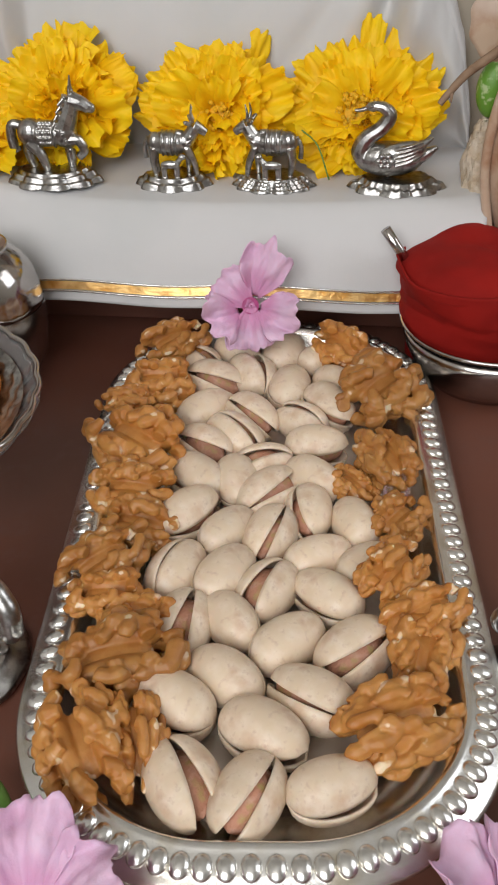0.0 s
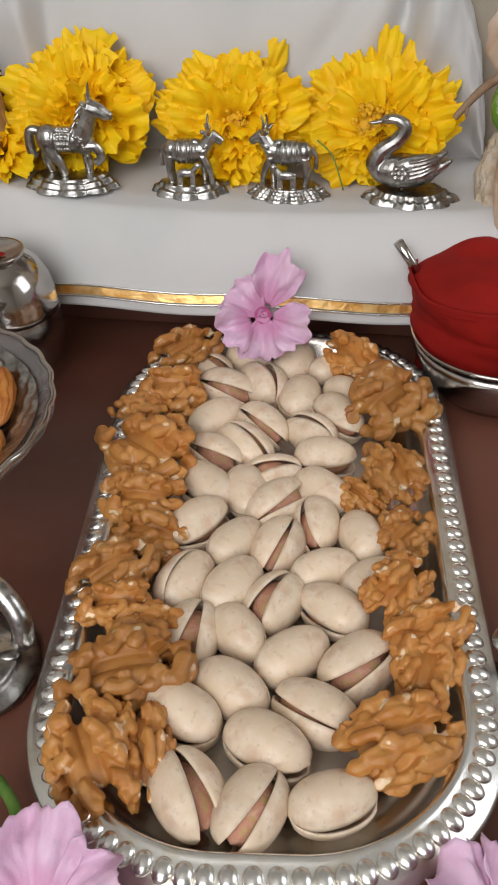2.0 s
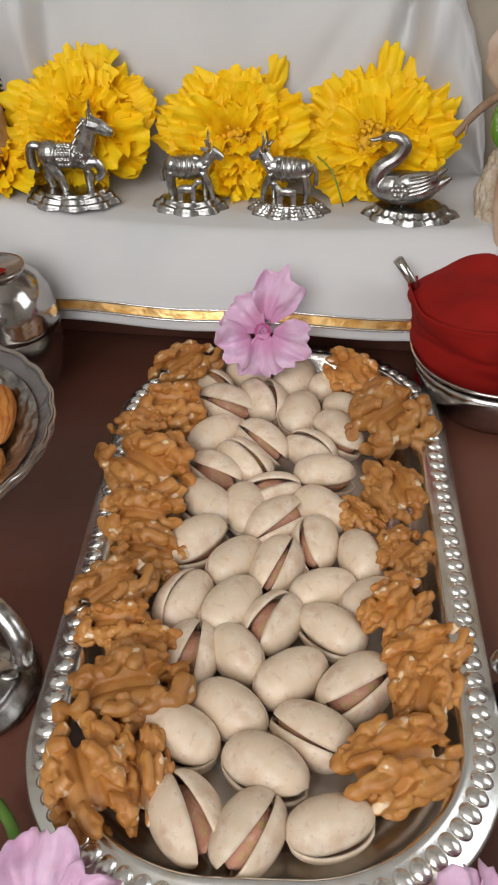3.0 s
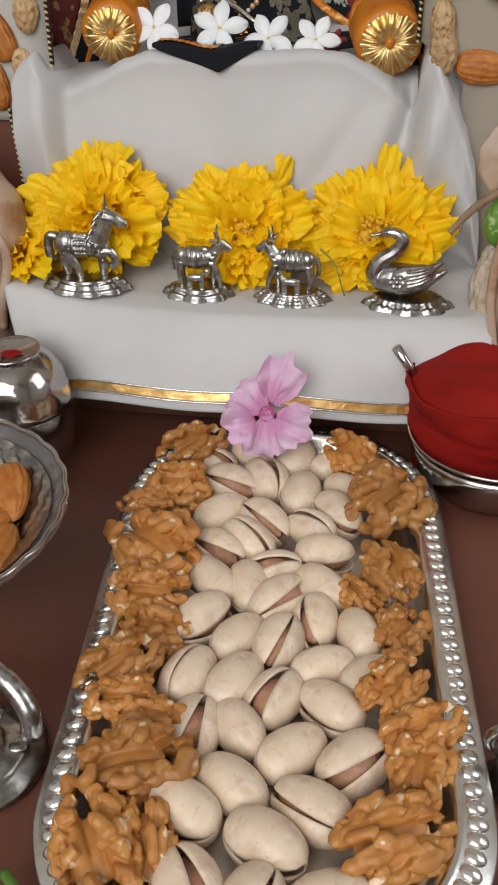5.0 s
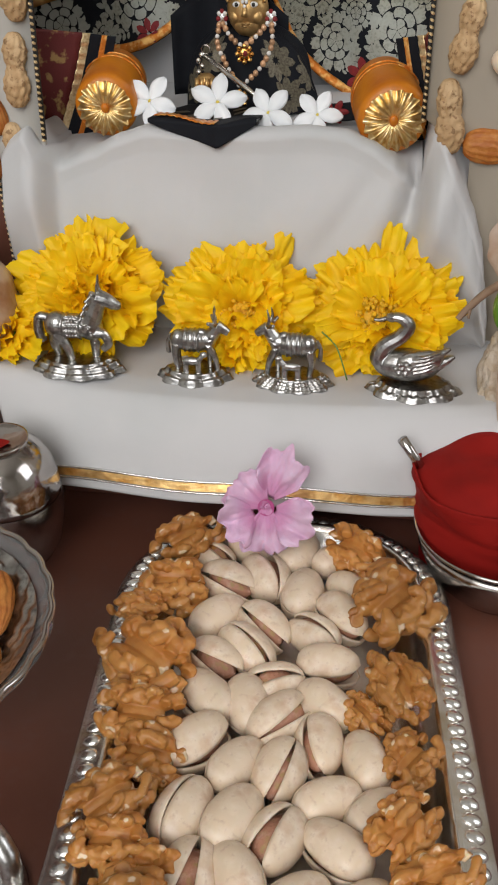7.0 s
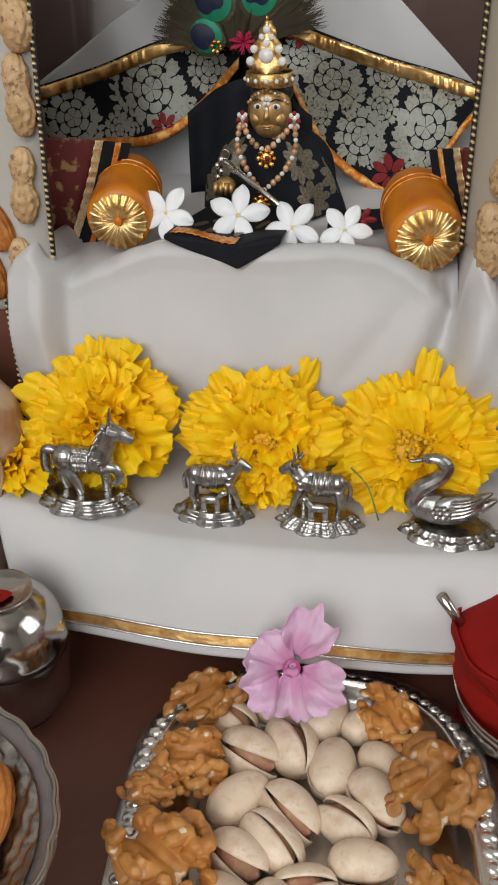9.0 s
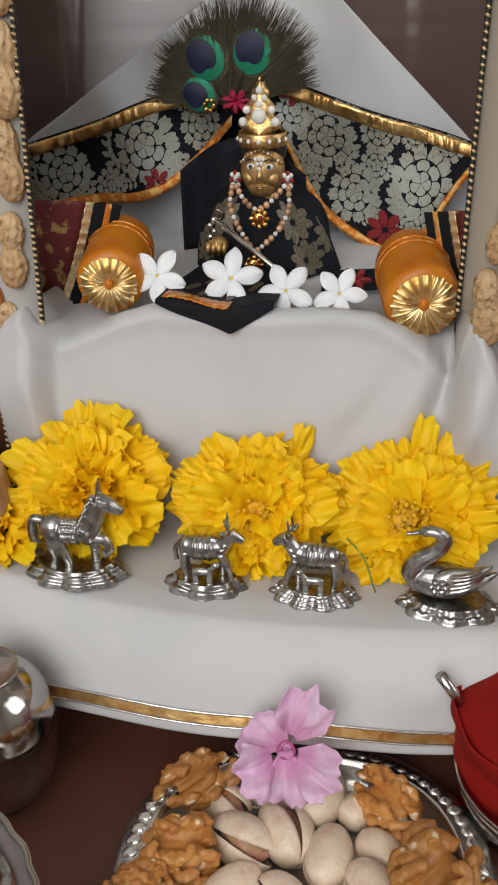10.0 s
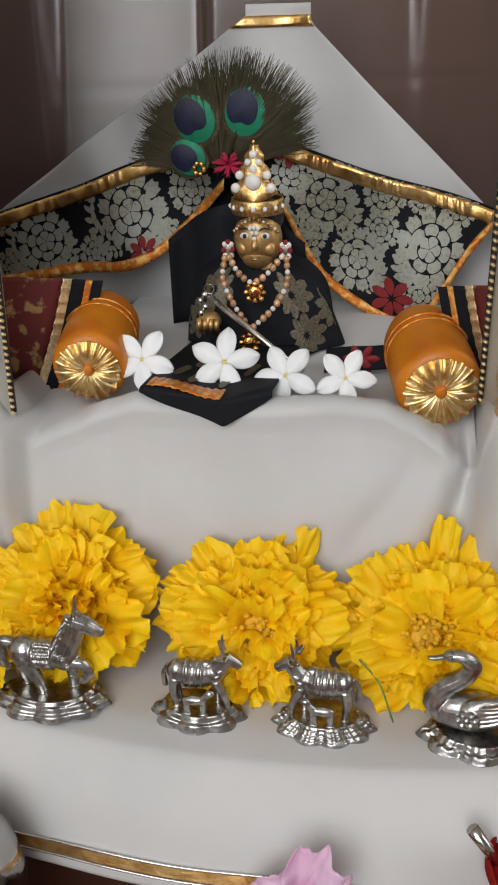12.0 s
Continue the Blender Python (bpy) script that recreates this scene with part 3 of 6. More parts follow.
# ---- pistachios on the tray ----
def shell_half(seed, thick=0.0006):
    """One half of the shell, lying along x from the hinge at the origin, the seam in the plane z = 0, bulging upwards."""
    def f(u, v, inset=0.0):
        x = v
        r = 0.318 * math.sqrt(max(0, 1 - abs(2 * x - 1) ** (2.3 if x < 0.5 else 2.05))) * (1 + 0.05 * math.cos(math.pi * x))
        a = math.pi * u
        r *= 1 + 0.02 * noise.noise((x * 3, a, seed))
        r = max(0, r - inset)
        return (x * (1 - 2 * inset) + inset, r * math.cos(a) * 1.02, r * math.sin(a) * 0.98)
    outer = surf(lambda u, v: f(u, v), 18, 22)
    inner = surf(lambda u, v: f(u, v, 0.03), 18, 22)
    n = len(outer[0])
    pts = outer[0] + inner[0]
    faces = outer[1] + [tuple(i + n for i in q[::-1]) for q in inner[1]]
    for j in range(21):
        faces.append((j, j + 1, n + j + 1, n + j))
        k = 17 * 22 + j
        faces.append((k + 1, k, n + k, n + k + 1))
    return pts, faces


HALVES = [mesh_of("shell_half", shell_half(s), SHELL) for s in (1, 6, 11)]
KERNELS = [mesh_of("kernel", surf(lambda u, v: (0.12 + 0.8 * v, 0.25 * math.sin(math.pi * v) ** 0.6 * math.cos(2 * math.pi * u) * (1 + 0.08 * math.cos(6 * math.pi * u + s)), 0.25 * math.sin(math.pi * v) ** 0.6 * math.sin(2 * math.pi * u)), 18, 14, True), KERNEL) for s in (1, 3)]


def pistachio(k, x, y, yaw, length, roll, gape, lift=0.0):
    """roll turns the seam about the long axis; gape is the angle between the halves; the hinge is at the start of the axis."""
    c, s = math.cos(radians(yaw)), math.sin(radians(yaw))
    front = math.degrees(math.atan2(0.66, -0.75 * c))
    roll = front + (k % 3 - 1) * 38 if gape > 4 else front + 90
    size = max(0.0205, min(0.0255, length * 1.02))
    word = "wide open pale pistachio showing its kernel" if gape > 14 else ("split pale pistachio in its shell" if gape > 4 else "closed pale pistachio in its shell")
    p = thing("pistachio", pose(x - c * size / 2, y - s * size / 2, 0.0122 + lift, 0, 0, yaw) @ pose(0, 0, 0, roll) @ Matrix.Scale(size, 4), word + " on the silver tray", "pistachio", "pistachios on the tray")
    part("shell_half", HALVES[k % 3], None, p, m=pose(0, 0, 0.004, 0, -gape * 0.25, 0))
    part("shell_half", HALVES[(k + 1) % 3], None, p, m=pose(0, 0, -0.004, 0, gape * 0.25, 0) @ pose(0, 0, 0, 180))
    if gape > 4:
        part("kernel", KERNELS[k % 2], None, p)


# x, y, yaw, length, roll of the seam, gape; from the far end of the tray to the near one
FAR_NUTS = [(-0.0091, 0.3395, -28, 0.0226, 55, 16), (0.0089, 0.3347, 63, 0.0279, 10, 0), (0.0232, 0.3304, 30, 0.02, 20, 0), (-0.0262, 0.3324, -35, 0.02, 60, 24), (-0.0188, 0.316, -33, 0.0259, 62, 22),
            (-0.0038, 0.3198, 109, 0.0276, 85, 30), (0.0102, 0.3102, 77, 0.0264, 5, 0), (0.0285, 0.3118, -41, 0.021, 0, 0), (0.0242, 0.2965, -59, 0.0318, 120, 10), (-0.022, 0.2965, 45, 0.0246, 0, 0), (-0.0047, 0.2917, -53, 0.0246, 130, 14)]
MID_FAR_NUTS = [(0.0135, 0.2877, 141, 0.0215, 115, 18), (-0.0108, 0.2799, -48, 0.0251, 125, 9), (-0.0218, 0.2736, -41, 0.0225, 55, 30), (0.018, 0.2717, -10, 0.0225, 60, 26), (-0.0239, 0.2567, 133, 0.027, 85, 14),
                (-0.0101, 0.2543, -84, 0.0236, 0, 0), (-0.0004, 0.2628, 191, 0.021, 45, 34), (0.0161, 0.2536, -44, 0.0235, 15, 4), (0.0011, 0.2467, 43, 0.0245, 55, 22), (-0.0257, 0.2376, 41, 0.0243, 50, 26)]
MID_NEAR_NUTS = [(-0.0126, 0.2294, 49, 0.0225, 5, 0), (0.0009, 0.2268, 250, 0.0242, 70, 12), (0.0132, 0.2369, -92, 0.0228, 80, 18), (0.0277, 0.2309, 102, 0.0226, 10, 0), (0.0151, 0.2159, 23, 0.0225, 0, 0),
                 (0.0294, 0.2116, 35, 0.022, 10, 3), (-0.028, 0.2121, 67, 0.0266, 150, 6), (-0.0132, 0.2095, 59, 0.0254, 160, 3), (-0.0005, 0.2035, 235, 0.0224, 155, 30), (0.0169, 0.1994, 141, 0.0233, 125, 12), (-0.0246, 0.1915, 258, 0.0225, 10, 30)]
NEAR_NUTS = [(-0.011, 0.1912, -57, 0.0221, 5, 0), (0.0046, 0.1829, 37, 0.0239, 0, 0), (0.0228, 0.1789, 220, 0.0248, 15, 22), (-0.0124, 0.1715, -35, 0.0239, 0, 0), (-0.026, 0.1635, 148, 0.0243, 50, 28),
             (0.0101, 0.1638, 147, 0.0252, 75, 8), (-0.0025, 0.1536, -32, 0.0247, 65, 14), (-0.0221, 0.1403, -61, 0.0276, 120, 24), (-0.0065, 0.136, -118, 0.0235, 60, 20), (0.0135, 0.1375, 14, 0.0225, 75, 20)]
for k, row in enumerate(FAR_NUTS + MID_FAR_NUTS + MID_NEAR_NUTS + NEAR_NUTS):
    pistachio(k, *row)


# ---- walnut halves along both sides of the tray ----
def walnut_shape(seed):
    """A walnut half: winding rounded folds over a core, with a cleft between two lobes."""
    rnd = random.Random(seed * 31)
    shapes = [ball(0.39, 0.135, 0.19, 20, 14, (0, 0.16, 0)), ball(0.39, 0.135, 0.19, 20, 14, (0, -0.16, 0)), ball(0.3, 0.2, 0.13, 16, 10)]
    swell = [rnd.uniform(0.84, 1.14) for k in range(8)]
    count = 46
    for k in range(count):
        z = 1 - 1.7 * (k + 0.5) / count
        w = k * 2.39996 + rnd.uniform(-0.3, 0.3)
        r = math.sqrt(max(0, 1 - z * z))
        p = Vector((r * math.cos(w), r * math.sin(w), z))
        if abs(p.y) < 0.1 and p.z > 0 and abs(p.x) < 0.75:
            p.y = math.copysign(0.17, p.y)
        d = Vector((rnd.uniform(-0.7, 0.7), math.copysign(1, p.y), rnd.uniform(-0.3, 0.3)))
        bend = rnd.uniform(-1.3, 1.3)
        line, radii = [], []
        steps = 8
        fat = rnd.uniform(0.062, 0.09)
        for i in range(steps):
            t = i / (steps - 1)
            n = p.normalized()
            grow = swell[int((math.atan2(n.y, n.x) + math.pi) / (2 * math.pi) * 7.999)] * (1 + 0.1 * math.sin(k * 2.1))
            line.append((n.x * 0.46 * grow, n.y * 0.37 * grow, n.z * 0.25 * grow))
            radii.append(fat * (0.55 + 0.45 * math.sin(math.pi * (0.15 + 0.7 * t)) + 0.14 * math.sin(9 * t + k)))
            side = n.cross(d).normalized()
            d = (d + side * bend * 0.28 + Vector((rnd.uniform(-0.25, 0.25), rnd.uniform(-0.25, 0.25), 0))).normalized()
            p = (n + (d - n * d.dot(n)) * 0.105)
        shapes.append(tube(line, radii, 8))
    return joined(*shapes)


def fused(name, shape, mat, voxel, rounds):
    """The shapes melted into one skin, as a mesh that many objects can share."""
    ob = part(name, mesh_of(name, shape, mat))
    re = ob.modifiers.new("fuse", "REMESH")
    re.mode, re.voxel_size, re.use_smooth_shade = "VOXEL", voxel, True
    sm = ob.modifiers.new("soften", "SMOOTH")
    sm.factor, sm.iterations = 0.5, rounds
    bpy.context.view_layer.update()
    me = bpy.data.meshes.new_from_object(ob.evaluated_get(bpy.context.evaluated_depsgraph_get()))
    bpy.data.objects.remove(ob)
    return me


WALNUTS = [fused("walnut_half", walnut_shape(s), WALNUT, 0.0135, 2) for s in range(1, 7)]


def walnut(k, x, y, yaw, length, rx, ry, z, wide):
    ob = part("walnut_half", WALNUTS[k % 6], None, m=pose(x, y, z, rx, ry, yaw) @ Matrix.Diagonal((length * 0.97, length * wide * 0.93, length * wide * 0.9, 1)))
    tagged(ob, "wrinkled golden-brown walnut half on the silver tray", "walnut", "walnut halves on the tray")


LEFT_WALNUTS = [(-0.0350, 0.3355, 35, 0.0313, 20, 0, 0.0205, 0.85), (-0.0390, 0.308, -2, 0.0285, 10, 8, 0.018, 1.0), (-0.0500, 0.2945, -2, 0.0212, 0, 0, 0.0205, 0.9), (-0.0445, 0.2695, -40, 0.0377, 18, 0, 0.02, 0.95),
                (-0.0440, 0.245, -10, 0.0285, 25, 0, 0.018, 0.95), (-0.0400, 0.2295, -11, 0.0285, 15, 10, 0.016, 0.95), (-0.0490, 0.211, 33, 0.0285, 20, -8, 0.0195, 0.9), (-0.0460, 0.1965, -7, 0.0239, 5, 0, 0.0185, 0.9), (-0.0360, 0.1885, -8, 0.0267, 15, 0, 0.015, 1.0),
                (-0.0410, 0.1735, 13, 0.0350, 10, 0, 0.0195, 0.9), (-0.0460, 0.1475, -66, 0.0322, 10, 10, 0.0185, 0.9), (-0.0340, 0.1495, -80, 0.0304, 0, 20, 0.0165, 0.62)]
RIGHT_WALNUTS = [(0.0315, 0.3275, -50, 0.0307, 25, 0, 0.0185, 0.9), (0.0435, 0.297, 45, 0.0391, 15, 0, 0.019, 0.95), (0.0412, 0.2575, -72, 0.0326, 12, 0, 0.0175, 0.8), (0.0405, 0.2285, 48, 0.0233, 10, 0, 0.0155, 0.95), (0.0285, 0.2475, -50, 0.0186, 0, 10, 0.0145, 0.9),
                 (0.0360, 0.2025, 50, 0.0288, 20, 0, 0.0185, 0.75), (0.0425, 0.1865, 25, 0.0279, 10, -10, 0.0185, 0.8), (0.0405, 0.176, 75, 0.0279, 10, 0, 0.016, 0.85), (0.0305, 0.1525, 21, 0.0381, 22, 0, 0.0165, 0.8)]
for k, row in enumerate(LEFT_WALNUTS + RIGHT_WALNUTS):
    walnut(k, *row)


# ---- pots, bowls and the wrapped pot round the tray ----
def steel_pot():
    p = thing("steel_pot", pose(-0.1115, 0.349, 0), "round polished steel pot with a fitted domed lid", "pot")
    part("body", lathe([(0.0, 0.0), (0.012, 0.0), (0.0165, 0.003), (0.0205, 0.01), (0.0226, 0.02), (0.0232, 0.029), (0.0228, 0.0335)], 56), DARK_STEEL, p, "dull brown-grey steel body")
    lid = part("lid", lathe([(0.0226, 0.0335), (0.023, 0.0345), (0.0226, 0.036), (0.0222, 0.041), (0.0205, 0.048), (0.017, 0.0535), (0.0135, 0.0558), (0.0122, 0.0566)], 56), STEEL, p, "mirror-polished steel lid")
    part("knob_rim", lathe([(0.0122, 0.0566), (0.0128, 0.0582), (0.0126, 0.0592), (0.0118, 0.0588), (0.009, 0.0574), (0.0, 0.0568)], 48), STEEL, lid)
    part("red_mark", surf(lambda u, v: (0.001 + 0.0042 * v * math.cos(2 * math.pi * u) * (1 + 0.2 * math.sin(6 * math.pi * u)), -0.002 + 0.0038 * v * math.sin(2 * math.pi * u), 0.0575 + 0.0004 * v), 24, 4, True), RED_CLOTH, lid, "smear of red powder")


def glass_bowl():
    g = thing("glass_bowl", pose(-0.1265, 0.2455, 0), "cut-glass bowl with a notched rim, filled with almonds", "bowl")
    prof = [(0.0, 0.018), (0.012, 0.019), (0.024, 0.0265), (0.036, 0.0365), (0.0475, 0.047), (0.0545, 0.0535), (0.0566, 0.0552), (0.0575, 0.0535), (0.05, 0.045), (0.038, 0.0335), (0.026, 0.0225), (0.014, 0.012), (0.017, 0.0005), (0.0, 0.0005)]
    ring = lambda a, v: 1 + 0.012 * abs(math.cos(16 * a)) * (1 if 0.3 < v < 0.7 else 0.3)
    fine = []
    for (r0, z0), (r1, z1) in zip(prof, prof[1:]):
        fine += [(r0 + (r1 - r0) * k / 4, z0 + (z1 - z0) * k / 4) for k in range(4)]
    part("bowl", lathe(fine + [prof[-1]], 160, ring), GLASS, g)
    # cut band in tarnished metal, imitating dark and bright sparkle in the glass
    etched = lambda u, v: ((0.0355 + 0.0165 * v + 0.0011 * math.cos(30 * 2 * math.pi * u) * math.sin(6 * math.pi * v)) * math.cos(2 * math.pi * u), (0.0355 + 0.0165 * v + 0.0011 * math.cos(30 * 2 * math.pi * u) * math.sin(6 * math.pi * v)) * math.sin(2 * math.pi * u), 0.0372 + 0.015 * v)
    part("etched_band", surf(etched, 200, 18, True), OXIDISED, g, "diamond-cut band inside the bowl, metal imitating glass sparkle")
    # steel in place of clear glass gives the rim its gleam
    part("rim", surf(lambda u, v: ((0.0565 + 0.001 * math.cos(2 * math.pi * v) + 0.0009 * abs(math.sin(26 * math.pi * u))) * math.cos(2 * math.pi * u), (0.0565 + 0.001 * math.cos(2 * math.pi * v) + 0.0009 * abs(math.sin(26 * math.pi * u))) * math.sin(2 * math.pi * u), 0.0553 + 0.0009 * math.sin(2 * math.pi * v)), 200, 8, True, True), STEEL, g, "notched rim, steel imitating the gleam of glass")
    spots = [(0.026, 0.004, 40, 0), (0.022, -0.018, 30, 8), (0.033, 0.02, -70, 10), (0.012, 0.012, 5, -6), (0.0, -0.005, 80, 5), (-0.016, 0.018, 30, 0), (-0.02, -0.015, -30, 6), (0.006, -0.03, 10, 0), (0.008, 0.033, -20, 5), (0.034, -0.008, 75, -12)]
    for k, (x, y, yaw, tip) in enumerate(spots):
        ob = part("almond", ALMONDS[k % 3], None, m=pose(-0.1265 + x, 0.2455 + y, 0.046 + 0.0025 * (k % 3) - 12 * (x * x + y * y) * 0.3, 10 * (k % 4), tip, yaw) @ Matrix.Scale(0.0275, 4))
        tagged(ob, "whole brown almond heaped in the glass bowl", "almond", "almonds in the bowl")
    for k in range(9):
        a = k * 2.4
        ob = part("almond", ALMONDS[k % 3], None, m=pose(-0.1265 + 0.022 * math.cos(a), 0.2455 + 0.022 * math.sin(a), 0.035, 15 * k, 10, 50 * k) @ Matrix.Scale(0.027, 4))
        tagged(ob, "whole brown almond heaped in the glass bowl", "almond", "almonds in the bowl")


def wrapped_pot():
    plate = thing("steel_plate", pose(0.0925, 0.335, 0), "shallow dark steel dish under a red wrapped pot", "dish")
    part("dish", lathe([(0.0, 0.004), (0.024, 0.004), (0.03, 0.009), (0.0345, 0.018), (0.0362, 0.0262), (0.0355, 0.019), (0.031, 0.0075), (0.025, 0.0008), (0.0, 0.0008)], 72), DARK_STEEL, plate)
    part("rim", surf(lambda u, v: ((0.0366 + 0.0009 * math.cos(2 * math.pi * v)) * math.cos(2 * math.pi * u), (0.0366 + 0.0009 * math.cos(2 * math.pi * v)) * math.sin(2 * math.pi * u), 0.0265 + 0.0009 * math.sin(2 * math.pi * v)), 90, 8, True, True), STEEL, plate, "bright rolled steel rim")
    pot = thing("wrapped_pot", pose(0.0855, 0.3395, 0.0045), "small pot tightly wrapped and covered in red cotton cloth", "pot")

    def side(u, v):
        a = 2 * math.pi * u
        r = 0.0255 + 0.0055 * v ** 1.3 + 0.0011 * math.sin(3 * a + 9 * v) + 0.0012 * noise.noise((math.cos(a) * 3, math.sin(a) * 3, v * 5)) - 0.0007 * gauss(v - 0.62 - 0.06 * math.sin(2 * a), 0.035) - 0.0006 * gauss(v - 0.72 + 0.05 * math.sin(3 * a), 0.03)
        r += 0.0018 * gauss(((a - 2.95 + math.pi) % (2 * math.pi)) - math.pi, 0.25) * v ** 4
        return r * math.cos(a), r * math.sin(a), 0.0438 * v + 0.0025 * gauss(((a - 2.95 + math.pi) % (2 * math.pi)) - math.pi, 0.35) * v ** 3

    part("side_wrap", surf(side, 90, 40, True), RED_CLOTH, pot, thick=0.0008)

    def top(u, v):
        a = 2 * math.pi * u
        r = v * (0.0312 + 0.0016 * math.sin(2 * a + 1) + 0.0012 * math.sin(5 * a))
        return r * math.cos(a) + 0.001, r * math.sin(a), 0.0492 - 0.0085 * v ** 5 + 0.0014 * noise.noise((r * 90 * math.cos(a), r * 90 * math.sin(a), 2)) + 0.004 * gauss(a - 1.75, 0.5) * v

    part("top_wrap", surf(top, 70, 16, True), RED_CLOTH, pot, "flat red cloth cover", thick=0.0008)
    part("spoon_handle", tube([(-0.024, 0.004, 0.038), (-0.0305, 0.005, 0.047), (-0.0365, 0.006, 0.056)], [0.0019, 0.0019, 0.0021], 14), STEEL, pot, "steel spoon handle sticking out")


def lamp_stand():
    s = thing("silver_incense_stand", pose(-0.0915, 0.188, 0), "small tarnished silver incense stand on the table", "stand")
    part("base", lathe([(0.0, 0.0005), (0.0205, 0.0005), (0.0215, 0.0016), (0.0205, 0.003), (0.0165, 0.004), (0.0155, 0.0056), (0.0145, 0.0066), (0.0105, 0.0072), (0.009, 0.009), (0.0082, 0.0105), (0.0, 0.0112)], 48, lambda a, v: 1 + 0.012 * math.cos(10 * a)), OXIDISED, s)
    part("knob", ball(0.0058, 0.0058, 0.004, 20, 12, (0, 0, 0.0115)), OXIDISED, s)
    part("arm", tube(curve_points([(-0.004, 0.004, 0.012), (-0.008, 0.012, 0.024), (0.0, 0.012, 0.032), (0.012, 0.006, 0.03), (0.0185, 0.001, 0.024), (0.0195, -0.0015, 0.0175), (0.0185, -0.001, 0.0155)], 8), [0.0034, 0.0034, 0.0033, 0.0033] * 12 + [0.0026], 12), OXIDISED, s, "curled tarnished arm")
    for k in range(5):
        part("leaf", ball(0.0035, 0.0022, 0.0012, 12, 8), OXIDISED, s, m=pose(0.013 * math.cos(k * 1.25 - 1.2), 0.013 * math.sin(k * 1.25 - 1.2), 0.0066, 0, 0, 71 * k - 69))


def silver_ring():
    s = thing("silver_bell_handle", pose(0.0695, 0.1815, 0), "curled silver handle of a small bell", "bell")
    part("bell", lathe([(0.0, 0.0005), (0.0085, 0.0005), (0.009, 0.002), (0.0065, 0.005), (0.0055, 0.01), (0.003, 0.013), (0.0, 0.0135)], 30), OXIDISED, s)
    part("loop", tube(curve_points([(0.0, 0.0, 0.012), (-0.0065, 0.001, 0.016), (-0.0085, 0.0, 0.022), (-0.004, -0.001, 0.027), (0.002, 0, 0.024)], 8), 0.0017, 10), OXIDISED, s)


steel_pot()
glass_bowl()
wrapped_pot()
lamp_stand()
silver_ring()


# ---- flowers ----
def pink_flower(m, size, seed, label, spread=1.0, tilts=(0, 0, 0, 0, 0), reach=(1, 1, 1, 1, 1)):
    f = thing("pink_flower", m, label, "flower", "pink trumpet flowers")
    for k in range(5):
        def petal(u, v, k=k):
            w = (u - 0.5) * 2
            r = 0.12 + 0.88 * v
            half = radians(43) * (1 - 0.1 * v ** 5)
            a = w * half
            edge = 1 - 0.2 * abs(w) ** 2.5 * v + 0.05 * math.sin(9 * w + seed + k * 2) * v + 0.1 * v * noise.noise((w * 6, seed, k * 3.7))
            x, y = size * r * edge * math.cos(a), size * r * edge * math.sin(a)
            z = size * (-0.4 * (1 - v) ** 2.4 + spread * 0.12 * v ** 2 + 0.15 * v * math.sin(5 * w + seed * 2 + k) + 0.18 * v * noise.noise((w * 3, v * 3, seed + k * 4)) + 0.07 * v * noise.noise((w * 9, v * 5, seed + k * 4)) - 0.05 * gauss(w, 0.12) * v)
            return x, y, z
        part("petal", surf(petal, 31, 18), PINK, f, m=pose(0, 0, 0.0004 * k, 0, tilts[k], 72 * k + 6 * math.sin(seed + k)) @ Matrix.Diagonal((reach[k], 1, 1, 1)), thick=0.0003)
    part("throat", surf(lambda u, v: (size * 0.17 * v * math.cos(2 * math.pi * u), size * 0.17 * v * math.sin(2 * math.pi * u), size * (-0.42 + 0.2 * v * v)), 24, 8, True), MAGENTA, f, "deep magenta throat")
    part("tube", tube([(0, 0, -0.38 * size), (0, 0, -0.62 * size)], [0.13 * size, 0.06 * size], 14), PINK, f)
    part("stamen", tube([(0, 0, -0.4 * size), (0.02 * size, 0.02 * size, -0.2 * size)], 0.015 * size, 8), PINK, f)
    return f


pink_flower(look((-0.0045, 0.331, 0.0375), (0.002, 0.39, 0.006)) @ pose(0, 0, 0, 0, 0, 62), 0.0198, 1.3, "pale pink trumpet flower on the tray's far rim", 0.9, (-10, 8, -25, 10, -12), (1.32, 0.85, 0.95, 0.9, 1.05))
pink_flower(pose(-0.0555, 0.1075, 0.0165, 14, -8, 20), 0.0235, 4.1, "pale pink trumpet flower beside the tray", 1.0)
pink_flower(pose(0.051, 0.105, 0.0155, 14, 8, 70), 0.0215, 7.7, "pale pink trumpet flower beside the tray", 1.0)
bud = thing("flower_stem", pose(-0.066, 0.139, 0.004), "short green flower stem lying on the table", "stem")
part("stem", tube(curve_points([(-0.006, 0.008, 0.004), (0.0, 0.0, 0.006), (0.006, -0.012, 0.008)], 6), [0.0016] * 13, 10), GREEN, bud)
bud = thing("flower_stem", pose(0.0565, 0.128, 0.002), "thin green flower stem with a bud on the table", "stem")
part("stem", tube(curve_points([(0.0045, 0.018, 0.004), (0.004, 0.006, 0.004), (0.002, -0.006, 0.006)], 6), [0.0005] * 13, 8), GREEN, bud)
part("calyx", ball(0.0018, 0.0045, 0.0018, 12, 8, (0.002, -0.008, 0.007)), GREEN, bud)


